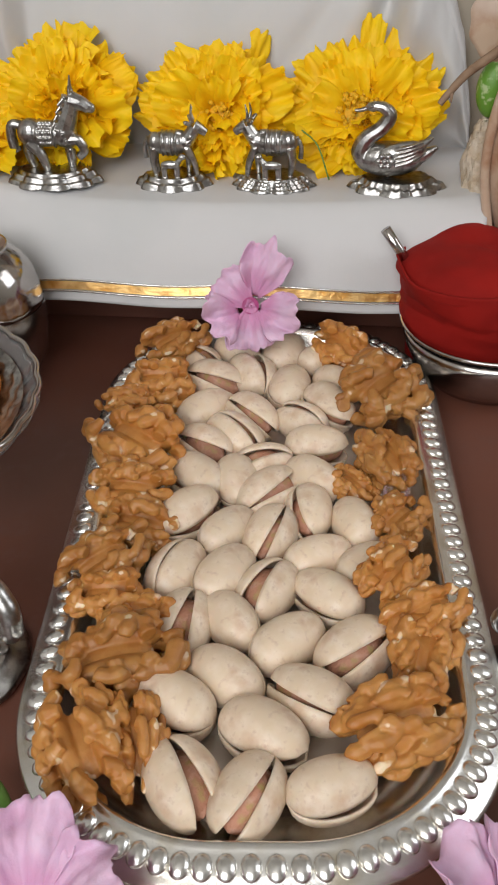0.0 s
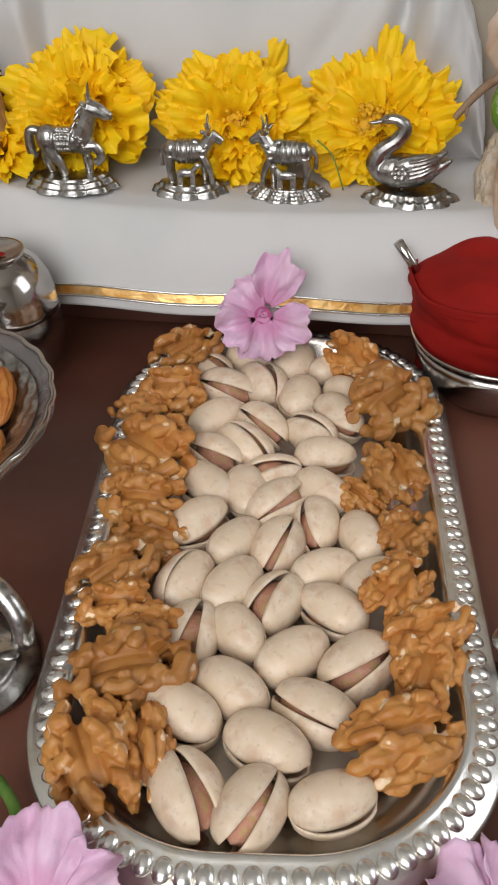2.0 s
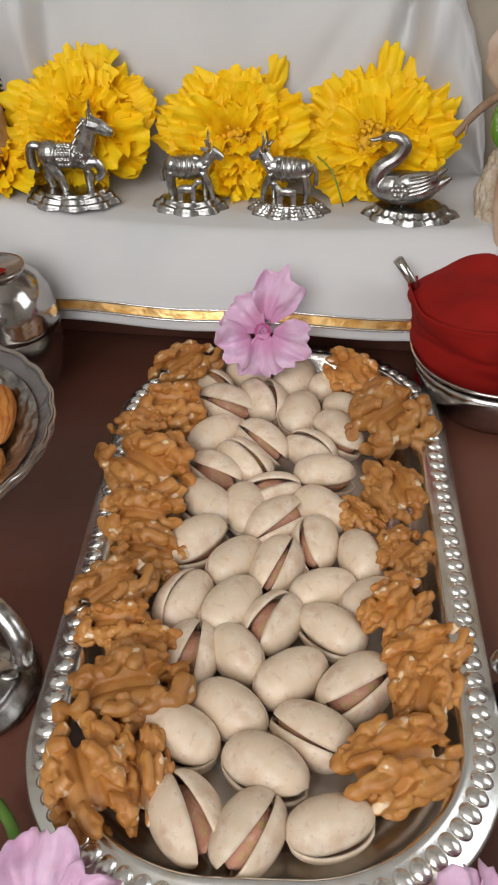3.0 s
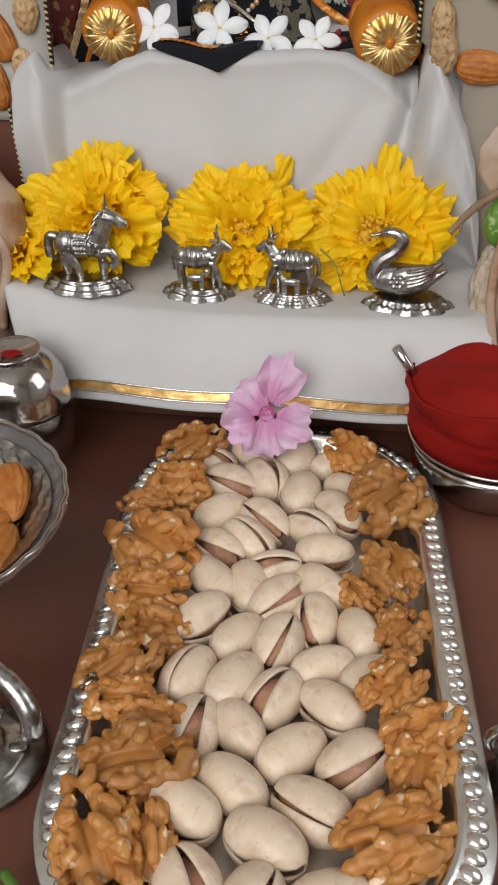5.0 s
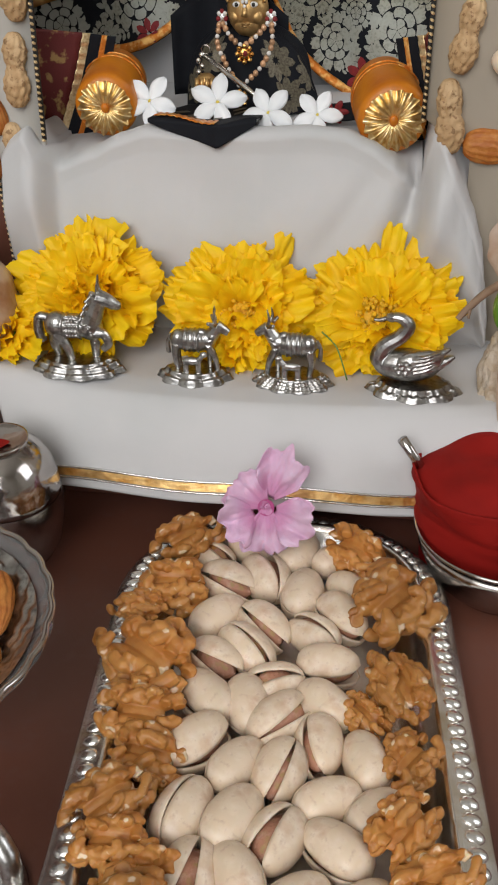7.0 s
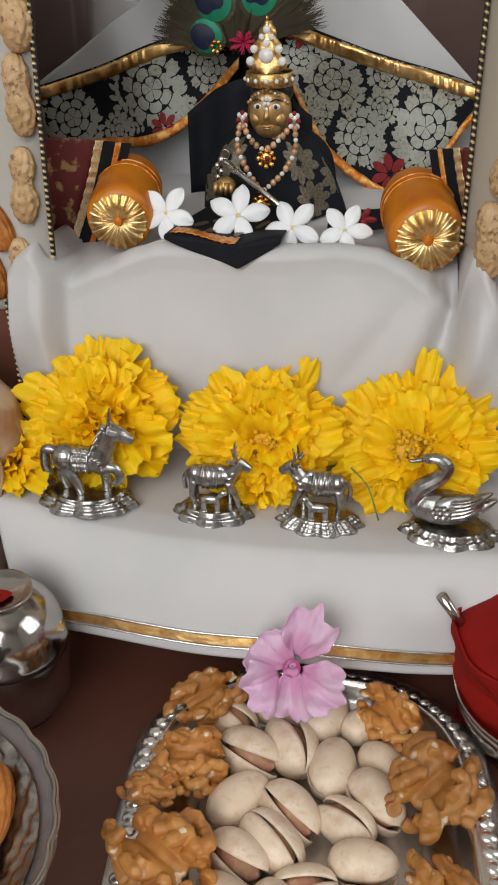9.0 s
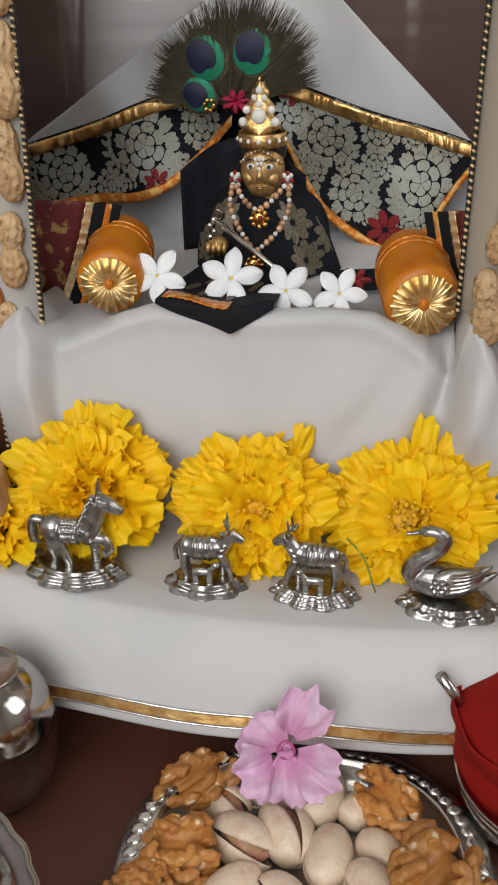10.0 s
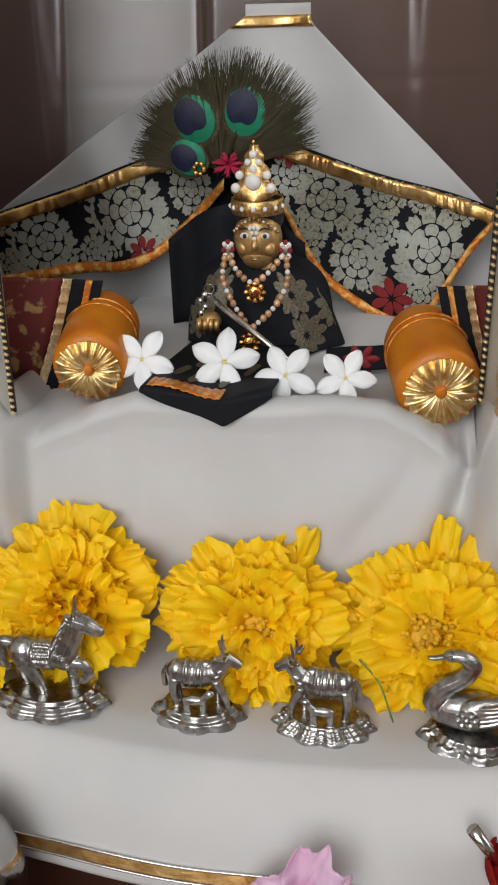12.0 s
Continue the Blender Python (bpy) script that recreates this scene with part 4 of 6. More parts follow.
def petal_mesh(k):
    """A broad ruffled marigold petal, one long along x."""
    def f(u, v):
        w = (u - 0.5) * 2
        half = 0.15 + (0.34 + 0.05 * math.sin(k * 1.9)) * math.sin(math.pi * 0.5 * min(1, v * 1.15)) ** 0.9
        tip = 1 - 0.16 * abs(w) ** 3 - 0.05 * gauss(w - 0.3 * math.sin(k), 0.1) * v ** 3 + 0.045 * math.sin(8 * w + k * 2) * v ** 4 + 0.05 * noise.noise((w * 5, k * 2.3, 1)) * v ** 3
        x = v * tip
        y = half * w
        frill = 0.08 * v ** 2 * math.sin(3.6 * w + k * 1.7) + v ** 5 * (0.1 * math.sin(9 * w + 2 * k) + 0.1 * noise.noise((w * 6, v * 2, k)))
        z = 0.16 * math.sin(math.pi * v * 0.8) - 0.05 * v * v + frill + 0.2 * w * w * (0.35 - v * 0.25) + 0.22 * v * noise.noise((w * 1.6, v * 2, k * 3.1))
        return x, y, z
    return mesh_of("petal", surf(f, 25, 12), MARIGOLD)


PETALS = [petal_mesh(k) for k in range(7)]
FLORET = mesh_of("floret", joined(tube([(0, 0, 0), (0.001, 0, 0.006), (0.002, 0, 0.0085)], [0.0005, 0.0006, 0.0009], 6)), STAMEN)


# petals in a ring, lift over the disc in degrees, length, width, start of the petal, all in shares of the flower's size
RINGS = [(16, 2, 1.0, 0.66, 0.1), (16, 14, 0.96, 0.66, 0.1), (15, 26, 0.89, 0.64, 0.09), (14, 38, 0.79, 0.6, 0.08), (13, 50, 0.68, 0.55, 0.07), (11, 62, 0.56, 0.48, 0.05), (9, 75, 0.46, 0.4, 0.02)]


def marigold(a, b, z, size, tip, turn, seed, label, heart=(0, 0), rings=RINGS, wide=1.0):
    """Axis along local z, turned to face the front; rings of broad petals, with florets where the heart shows.
    heart: how many inner rings are short florets, and how far the heart stands aside."""
    rnd = random.Random(seed)
    f = thing("marigold", at(a, b, z, 90 - tip, 0, turn), label, "marigold", "marigolds on the step")
    short, aside = heart
    for i, (count, lift, length, width, start) in enumerate(rings):
        inner = len(rings) - 1 - i < short
        for k in range(count + (6 if inner else 0)):
            spin = 360 * (k + 0.5 * (i % 2)) / (count + (6 if inner else 0)) + rnd.uniform(-14, 14)
            up = lift + rnd.uniform(-16, 22)
            reach = size * length * rnd.uniform(0.76, 1.1) * (0.5 if inner else 1)
            broad = size * width * rnd.uniform(0.78, 1.1) * (0.5 if inner else 1)
            if inner:
                up = 45 + 30 * rnd.random()
            long_way = (1 + (wide - 1) * math.cos(radians(spin)) ** 2) * (1 - 0.2 * max(0, -math.sin(radians(spin))))
            begin = size * (start + (0.26 - 0.05 * (i % 3) if inner else 0))
            m = pose(aside * size * (i / len(rings)), 0, size * (0.03 + 0.035 * i), 0, 0, spin) @ pose(begin, 0, 0, rnd.uniform(-32, 32), -up, rnd.uniform(-16, 16)) @ Matrix.Diagonal((reach * long_way, broad, broad, 1))
            part("petal", PETALS[rnd.randrange(7)], None, f, m=m)
    for k in range(34 if len(rings) > 4 else 0):
        r = size * rnd.uniform(0.3, 0.62)
        m = pose(0, 0, size * (0.3 - 0.35 * (r / size) ** 2), 0, 0, 137.5 * k) @ pose(r, 0, 0, rnd.uniform(-60, 60), -rnd.uniform(25, 80), rnd.uniform(-40, 40)) @ Matrix.Diagonal((size * rnd.uniform(0.3, 0.46), size * rnd.uniform(0.3, 0.5), size * 0.5, 1))
        part("petal", PETALS[rnd.randrange(7)], None, f, m=m)
    if short:
        part("disc", ball(size * 0.3, size * 0.3, size * 0.16, 24, 12, (aside * size * 0.8, 0, size * 0.2)), STAMEN, f, "olive-yellow heart")
        for k in range(150):
            r, w = size * 0.34 * math.sqrt(k / 150), k * 2.4
            part("floret", FLORET, None, f, m=pose(aside * size * 0.8 + r * math.cos(w), r * math.sin(w), size * 0.35 - 0.0055 - 6 * r * r, rnd.uniform(-28, 28), rnd.uniform(-28, 28), 137 * k) @ Matrix.Scale(1.15, 4))
    part("calyx", ball(size * 0.24, size * 0.24, size * 0.22, 20, 12, (0, 0, -size * 0.08)), GREEN, f)
    return f


def stray_petal(flower, k, m, length, width):
    part("petal", PETALS[k], None, flower, m=m @ Matrix.Diagonal((length, width, width, 1)))


first = marigold(-0.0745, 0.04, 0.0835, 0.0315, 34, -8, 3, "bright yellow marigold with dense ruffled petals on the step", wide=1.14)
second = marigold(-0.0065, 0.0395, 0.082, 0.031, 34, 0, 5, "bright yellow marigold with a half-hidden heart", (2, 0.08), wide=1.06)
third = marigold(0.0575, 0.041, 0.0815, 0.0308, 34, -4, 8, "yellow marigold with an open greenish heart", (3, -0.24), wide=1.12)
marigold(-0.106, 0.021, 0.0735, 0.0225, 46, -30, 11, "loose small cluster of broad yellow marigold petals", (0, 0), [(9, 4, 1.0, 0.75, 0.05), (8, 26, 0.9, 0.7, 0.05), (6, 48, 0.7, 0.6, 0.03)])
stray_petal(third, 2, pose(-0.002, 0.02, 0.004, 20, -8, 84), 0.0215, 0.012)
stray_petal(third, 4, pose(0.009, 0.018, 0.004, -20, -12, 78), 0.018, 0.011)
stray_petal(first, 4, pose(0.004, 0.02, 0.004, -10, -10, 86), 0.0175, 0.018)
stray_petal(second, 1, pose(0.014, 0.02, 0.003, 50, -10, 72), 0.0165, 0.01)
st = thing("flower_stem", SHRINE, "thin green stem lying over the marigold petals", "stem")
part("stem", tube(curve_points([(0.0315, 0.022, 0.0835), (0.0385, 0.0165, 0.079), (0.0435, 0.014, 0.0655)], 8), 0.00032, 8), GREEN, st)


def star_flower(a, b, z, rx, turn, size, k):
    f = thing("white_star_flower", at(a, b, z, rx, 0, 0) @ pose(0, 0, 0, 0, 0, turn), "fresh white five-petalled star flower with a yellow eye", "flower", "white star flowers")

    def petal(u, v):
        w = (u - 0.5) * 2
        half = 0.285 * math.sin(math.pi * min(0.985, 0.08 + 0.92 * v ** 1.25)) ** 0.62
        return size * (0.06 + 0.94 * v), size * half * w, size * (0.1 * math.sin(math.pi * v) - 0.12 * w * w * (1 - v) + 0.05 * math.sin(3 * w + k) * v - 0.06 * v * v + 0.03)
    me = mesh_of("petal", surf(petal, 11, 14), JASMINE)
    for i in range(5):
        part("petal", me, None, f, m=pose(0, 0, 0.0003 * i, 6 * math.sin(i * 3 + k), 6 * math.sin(i * 5 + k * 2), 72 * i + 5 * math.sin(i + k)), thick=0.0004)
    part("eye", ball(size * 0.07, size * 0.07, size * 0.05, 10, 8, (0, 0, size * 0.05)), YELLOW, f)


for k, (a, b, z, turn, size) in enumerate([(-0.056, 0.0905, 0.1615, 60, 0.0126), (-0.0245, 0.0905, 0.1615, 10, 0.0134), (-0.0012, 0.0885, 0.1578, 48, 0.0124), (0.0207, 0.0895, 0.1572, 66, 0.0114)]):
    star_flower(a, b, z, 62, turn, size, k)


# ---- silver animals on the step ----
def cast(name, m, shapes, label, category):
    """One plain cast statue: the shapes fused together."""
    ob = part(name, mesh_of(name, joined(*shapes), OXIDISED), m=m)
    re = ob.modifiers.new("fuse", "REMESH")
    re.mode, re.voxel_size, re.use_smooth_shade = "VOXEL", 0.00026, True
    sm = ob.modifiers.new("soften", "SMOOTH")
    sm.factor, sm.iterations = 0.5, 1
    return tagged(ob, label, category, "silver figurines on the step")


def plinth(w, d, h, lobes, terraces, ribs, shift=0.0):
    """A cast base: a flat top, then scalloped terraces down to a lobed rim with pointed ends."""
    def f(u, v):
        a = 2 * math.pi * u
        if v > 0.93:
            r, t = (1 - v) / 0.07, 1.0
        elif v < 0.3:
            r, t = 0.6 * v / 0.3, 0.0
        else:
            t = (v - 0.3) / 0.63
            r = 0.6 + 0.4 * t
        k = t * terraces
        z = 0.0 if v > 0.93 else h * (1 - (math.floor(k) + step(0.35, 1.0, k - math.floor(k))) / terraces) if t < 1 else 0.0006
        lobe = abs(math.cos(lobes * a / 2))
        r *= 1 - 0.13 * (1 - lobe) * min(1, t * 2)
        z += (0.0011 * (lobe - 0.4) * math.sin(math.pi * min(1, t)) + 0.0004 * math.cos(ribs * a) * math.sin(math.pi * t)) if 0 < t < 1 else 0
        return shift + w * r * math.cos(a), d * r * math.copysign(abs(math.sin(a)) ** 1.15, math.sin(a)), max(0.0, z)
    return [surf(f, 144, 40, True)]


def limb(*pts, r=0.0013, r2=None):
    line = curve_points(pts, 5)
    r2 = r if r2 is None else r2
    return tube(line, [r + (r2 - r) * i / (len(line) - 1) for i in range(len(line))], 10)


def bands(x0, x1, n, ry, rz, z):
    return [surf(lambda u, v, x=x0 + (x1 - x0) * k / max(1, n - 1): (x + 0.00035 * math.cos(2 * math.pi * v), (ry + 0.00035 * math.sin(2 * math.pi * v)) * math.cos(2 * math.pi * u), z + (rz + 0.00035 * math.sin(2 * math.pi * v)) * math.sin(2 * math.pi * u)), 24, 6, True, True) for k in range(n)]


def horse():
    h = 0.0055
    s = plinth(0.0207, 0.0125, h, 9, 3, 0)
    s += [ball(0.0105, 0.005, 0.0052, 24, 14, (-0.0005, 0, 0.0195)), ball(0.0055, 0.005, 0.0057, 20, 12, (-0.0068, 0, 0.0198)), ball(0.0052, 0.0048, 0.0058, 20, 12, (0.0068, 0, 0.0195))]
    s += [limb((0.0065, 0, 0.02), (0.0095, 0, 0.0265), (0.0118, 0, 0.0325), r=0.0046, r2=0.0032), limb((0.0108, 0, 0.0325), (0.0148, 0, 0.0312), (0.0182, 0, 0.0292), r=0.0035, r2=0.0023), ball(0.0023, 0.0019, 0.002, 14, 10, (0.0185, 0, 0.0292))]
    s += [limb((0.0115, 0.0012, 0.034), (0.0113, 0.0014, 0.0375), (0.0118, 0.0012, 0.0415), r=0.0012, r2=0.0003), limb((0.0115, -0.0012, 0.034), (0.0116, -0.0013, 0.0385), r=0.001, r2=0.0003)]
    s += [limb((0.0095, 0, 0.034), (0.0068, 0, 0.029), (0.0048, 0, 0.0235), r=0.0016, r2=0.001)]
    s += [limb((-0.008, 0.0022, 0.017), (-0.01, 0.0022, 0.012), (-0.0085, 0.0022, h), r=0.0027, r2=0.0017), limb((-0.0075, -0.0022, 0.017), (-0.0035, -0.0022, 0.012), (-0.0015, -0.0022, h + 0.0003), r=0.0027, r2=0.0016)]
    s += [limb((0.0072, 0.002, 0.017), (0.0075, 0.002, 0.011), (0.0075, 0.002, h), r=0.0024, r2=0.0017), limb((0.0085, -0.002, 0.0175), (0.0125, -0.002, 0.0175), (0.0145, -0.002, 0.0135), (0.012, -0.002, 0.0105), r=0.0024, r2=0.0016)]
    s += [limb((-0.0105, 0, 0.0228), (-0.0142, 0, 0.0228), (-0.0152, 0, 0.0175), (-0.0142, 0, 0.0122), r=0.0019, r2=0.0022)]
    s += bands(-0.003, 0.003, 2, 0.0052, 0.0054, 0.0195) + [ball(0.0007, 0.0006, 0.0009, 8, 6, (-0.002 + 0.00133 * i, -0.0051 * math.cos(w), 0.0195 + 0.0053 * math.sin(w))) for i in range(4) for w in (-0.5, -0.1, 0.3, 0.7, 1.1)] + [limb((0.0092 - 0.0016 * k, -0.0022, 0.0335 - 0.003 * k), (0.0068 - 0.0012 * k, -0.0036, 0.0312 - 0.003 * k), r=0.0008, r2=0.0005) for k in range(4)] + [ball(0.0008, 0.0006, 0.0008, 8, 6, (0.005 + 0.0012 * k, -0.0052, 0.0225 - 0.0005 * k * k)) for k in range(5)]
    cast("horse_figurine", at(-0.0735, 0.0095, STEP_TOP + 0.0016, 0, 0, 2, 1.05), s, "oxidised silver horse figurine with raised foreleg on a scalloped base", "figurine")


def cow(a, b, face, size, label, name):
    h = 0.0048
    s = plinth(0.0176 if face > 0 else 0.0182, 0.0115, h, 8 if face > 0 else 10, 2 if face > 0 else 4, 0 if face > 0 else 44)
    s += [ball(0.0096, 0.0045, 0.0052, 24, 14, (-0.0005, 0, 0.018)), ball(0.0038, 0.0036, 0.0046, 18, 12, (0.006, 0, 0.0182)), ball(0.0036, 0.0036, 0.0044, 18, 12, (-0.0066, 0, 0.0182)), ball(0.0026, 0.0018, 0.0014, 12, 8, (0.0035, 0, 0.0222))]
    s += [limb((0.0068, 0, 0.019), (0.0092, 0, 0.0222), (0.0108, 0, 0.025), r=0.0034, r2=0.0026), limb((0.0105, 0, 0.0253), (0.0132, 0, 0.0238), (0.0155, 0, 0.0222), r=0.0026, r2=0.0016)]
    s += [limb((0.0098, 0.0014, 0.027), (0.009, 0.0022, 0.03), (0.0094, 0.0018, 0.0335), r=0.0009, r2=0.0003), limb((0.0102, -0.0014, 0.027), (0.0098, -0.0022, 0.03), (0.0106, -0.0018, 0.034), r=0.0009, r2=0.0003)]
    s += [limb((0.009, 0.0026, 0.0265), (0.0072, 0.005, 0.028), r=0.0011, r2=0.0007), limb((0.0092, -0.0026, 0.0265), (0.0075, -0.005, 0.0282), r=0.0011, r2=0.0007)]
    s += [limb((-0.0072, y, 0.0165), (-0.0078, y, 0.0105), (-0.007, y, h), r=0.0019, r2=0.0011) for y in (-0.002, 0.002)]
    s += [limb((0.0066, 0.002, 0.0165), (0.0066, 0.002, h), r=0.0018, r2=0.0011), limb((0.007, -0.002, 0.0165), (0.0098, -0.002, 0.0105), (0.0108, -0.002, h), r=0.0019, r2=0.001)]
    s += [limb((-0.0098, 0, 0.0205), (-0.0115, 0, 0.0165), (-0.0112, 0, 0.0115), r=0.0007, r2=0.0011)]
    s += bands(-0.0035, 0.0025, 4, 0.0045, 0.0052, 0.018) + [limb((0.0062 + 0.0009 * k, -0.0034, 0.0165 + 0.0022 * k), (0.0092 + 0.0006 * k, -0.0022, 0.0185 + 0.0016 * k), r=0.0005) for k in range(3)]
    c = -0.0055
    s += [ball(0.0042, 0.0017, 0.0018, 14, 8, (0.0, c, 0.0105)), limb((0.0032, c, 0.0112), (0.0048, c, 0.0132), r=0.0014, r2=0.001), ball(0.0018, 0.0013, 0.0013, 10, 6, (0.0055, c, 0.0138))]
    s += [limb((x, c, 0.0105), (x, c, h - 0.0006), r=0.0009) for x in (-0.003, -0.0022, 0.0025, 0.0033)]
    s = [moved(q, Matrix.Diagonal((face, 1, 1, 1))) for q in s]
    cast(name, at(a, b, STEP_TOP + 0.0004, 0, 0, 0, size), s, label, "figurine")


def swan():
    h = 0.005
    s = plinth(0.0208, 0.0128, h, 8, 2, 30, 0.003)
    s += [ball(0.0138, 0.0062, 0.0082, 28, 16, (-0.0005, 0, 0.0138)), limb((0.004, 0, 0.0135), (0.012, 0, 0.0155), (0.0185, 0, 0.0195), r=0.0062, r2=0.0009), moved(ball(0.0112, 0.0034, 0.0056, 24, 14), pose(0.0035, -0.0034, 0.0172, 0, -20, 0)), limb((0.009, -0.003, 0.0195), (0.0165, -0.002, 0.0245), r=0.0034, r2=0.0006)]
    s += [limb((-0.008, 0, 0.013), (-0.0118, 0, 0.017), (-0.0095, 0, 0.0232), (-0.0035, 0, 0.0285), (-0.0008, 0, 0.034), (-0.0035, 0, 0.0375), (-0.007, 0, 0.0382), r=0.0045, r2=0.0022)]
    s += [ball(0.0028, 0.0022, 0.0023, 16, 10, (-0.0075, 0, 0.0378)), limb((-0.009, 0, 0.0375), (-0.0125, 0, 0.0362), (-0.0148, 0, 0.0362), r=0.0012, r2=0.0007), ball(0.0006, 0.0005, 0.0006, 8, 6, (-0.008, -0.0021, 0.0385))]
    for k in range(7):
        a = k * 1.047
        r = 0 if k == 6 else 0.0026
        s.append(ball(0.0014, 0.0013, 0.0014, 10, 8, (-0.002 + r * math.cos(a), -0.0068, 0.0152 + r * math.sin(a))))
    s += [limb((0.002, -0.0066 + 0.0003 * k, 0.0128 + 0.0018 * k), (0.0075, -0.0064, 0.0148 + 0.0018 * k), (0.0125, -0.0045, 0.018 + 0.0013 * k), r=0.0009, r2=0.0006) for k in range(5)]
    cast("swan_figurine", at(0.0682, 0.0115, STEP_TOP + 0.0004) @ Matrix.Diagonal((1, 1, 0.86, 1)), s, "oxidised silver swan figurine with engraved wing on a scalloped base", "figurine")


horse()
cow(-0.0217, 0.011, 1, 0.98, "oxidised silver cow figurine with suckling calf", "cow_figurine")
cow(0.0208, 0.0112, -1, 1.0, "oxidised silver cow with calf on a stepped base", "cow_figurine")
swan()


# ---- seashell ornaments beside the shrine ----
def conch():
    c = thing("conch_shell", at(-0.1345, 0.022, 0), "large brown-speckled conch shell standing beside the shrine", "shell")
    prof = [(0.004, 0.0), (0.009, 0.004), (0.013, 0.02), (0.0175, 0.04), (0.023, 0.056), (0.0275, 0.073), (0.029, 0.086), (0.0265, 0.099), (0.021, 0.11), (0.0145, 0.119), (0.008, 0.127), (0.002, 0.133)]
    fine = [(prof[i][0] + (prof[i + 1][0] - prof[i][0]) * k / 6, prof[i][1] + (prof[i + 1][1] - prof[i][1]) * k / 6) for i in range(len(prof) - 1) for k in range(6)] + [prof[-1]]
    part("body", lathe(fine, 60, lambda a, v: 1 + 0.035 * math.sin(a + 14 * v) + 0.02 * math.sin(3 * a + 40 * v)), SEASHELL, c)
    part("lip", tube(curve_points([(0.019, -0.018, 0.098), (0.0255, -0.016, 0.08), (0.02, -0.015, 0.058), (0.0145, -0.009, 0.04)], 8), [0.0022] * 25, 10), SEASHELL, c, "thick pinkish lip")


def shell_doll():
    d = thing("shell_ornament", at(0.1175, 0.02, 0), "ornament built of seashells, coral and a twig", "ornament")
    part("body_shell", surf(lambda u, v: ((0.013 * math.sin(math.pi * (0.1 + 0.85 * v)) * (1 + 0.04 * math.cos(12 * 2 * math.pi * u))) * math.cos(2 * math.pi * u), 0.011 * math.sin(math.pi * (0.1 + 0.85 * v)) * math.sin(2 * math.pi * u) - 0.012, 0.045 + 0.075 * v), 60, 24, True), SEASHELL, d, "long ribbed orange-striped shell")
    part("lip_shell", tube(curve_points([(-0.0075, -0.02, 0.045), (-0.0125, -0.02, 0.075), (-0.0105, -0.02, 0.1), (-0.004, -0.018, 0.121)], 8), [0.0019] * 25, 10), SEASHELL, d, "pale curved shell edge")
    part("fan_shell", surf(lambda u, v: (-0.0065 + 0.016 * v * math.cos(math.pi * (0.35 + 1.2 * u)) * (1 + 0.03 * math.cos(40 * u)), -0.002 - 0.004 * (1 - v) ** 2, 0.126 + 0.017 * v * math.sin(math.pi * (0.35 + 1.2 * u))), 50, 10), SEASHELL, d, "thin translucent fan shell", thick=0.0008)
    part("twig", tube(curve_points([(-0.002, -0.016, 0.127), (-0.011, -0.014, 0.119), (-0.022, -0.012, 0.11), (-0.029, -0.011, 0.1015), (-0.0315, -0.012, 0.0985)], 8), [0.0021 - 0.00003 * k for k in range(33)], 8), TWIG, d, "dry forked brown twig")
    part("twig_fork", tube([(-0.027, -0.011, 0.104), (-0.0275, -0.013, 0.0995)], [0.0009, 0.0005], 6), TWIG, d)
    part("red_bead", ball(0.0022, 0.002, 0.0022, 12, 8, (-0.0015, -0.017, 0.126)), RED_MOTIF, d, "small red bead")
    part("green_bead", ball(0.006, 0.005, 0.0105, 18, 14, (-0.012, -0.006, 0.102)), KNOB_GREEN, d, "speckled green bead")

    def lump(u, v):
        a, t = 2 * math.pi * u, math.pi * v
        p = Vector((math.cos(a) * math.sin(t), math.sin(a) * math.sin(t), math.cos(t)))
        r = 1 + 0.18 * noise.noise(p * 3) + 0.1 * noise.noise(p * 9)
        return -0.0095 + 0.0105 * r * p.x, -0.004 + 0.01 * r * p.y, 0.066 + 0.026 * r * p.z
    part("coral", surf(lump, 60, 40, True), CORAL, d, "rough sandy coral lump")
    part("foot", lathe([(0.0, 0.0005), (0.014, 0.0005), (0.014, 0.004), (0.009, 0.01), (0.006, 0.045)], 30), CORAL, d)


conch()
shell_doll()


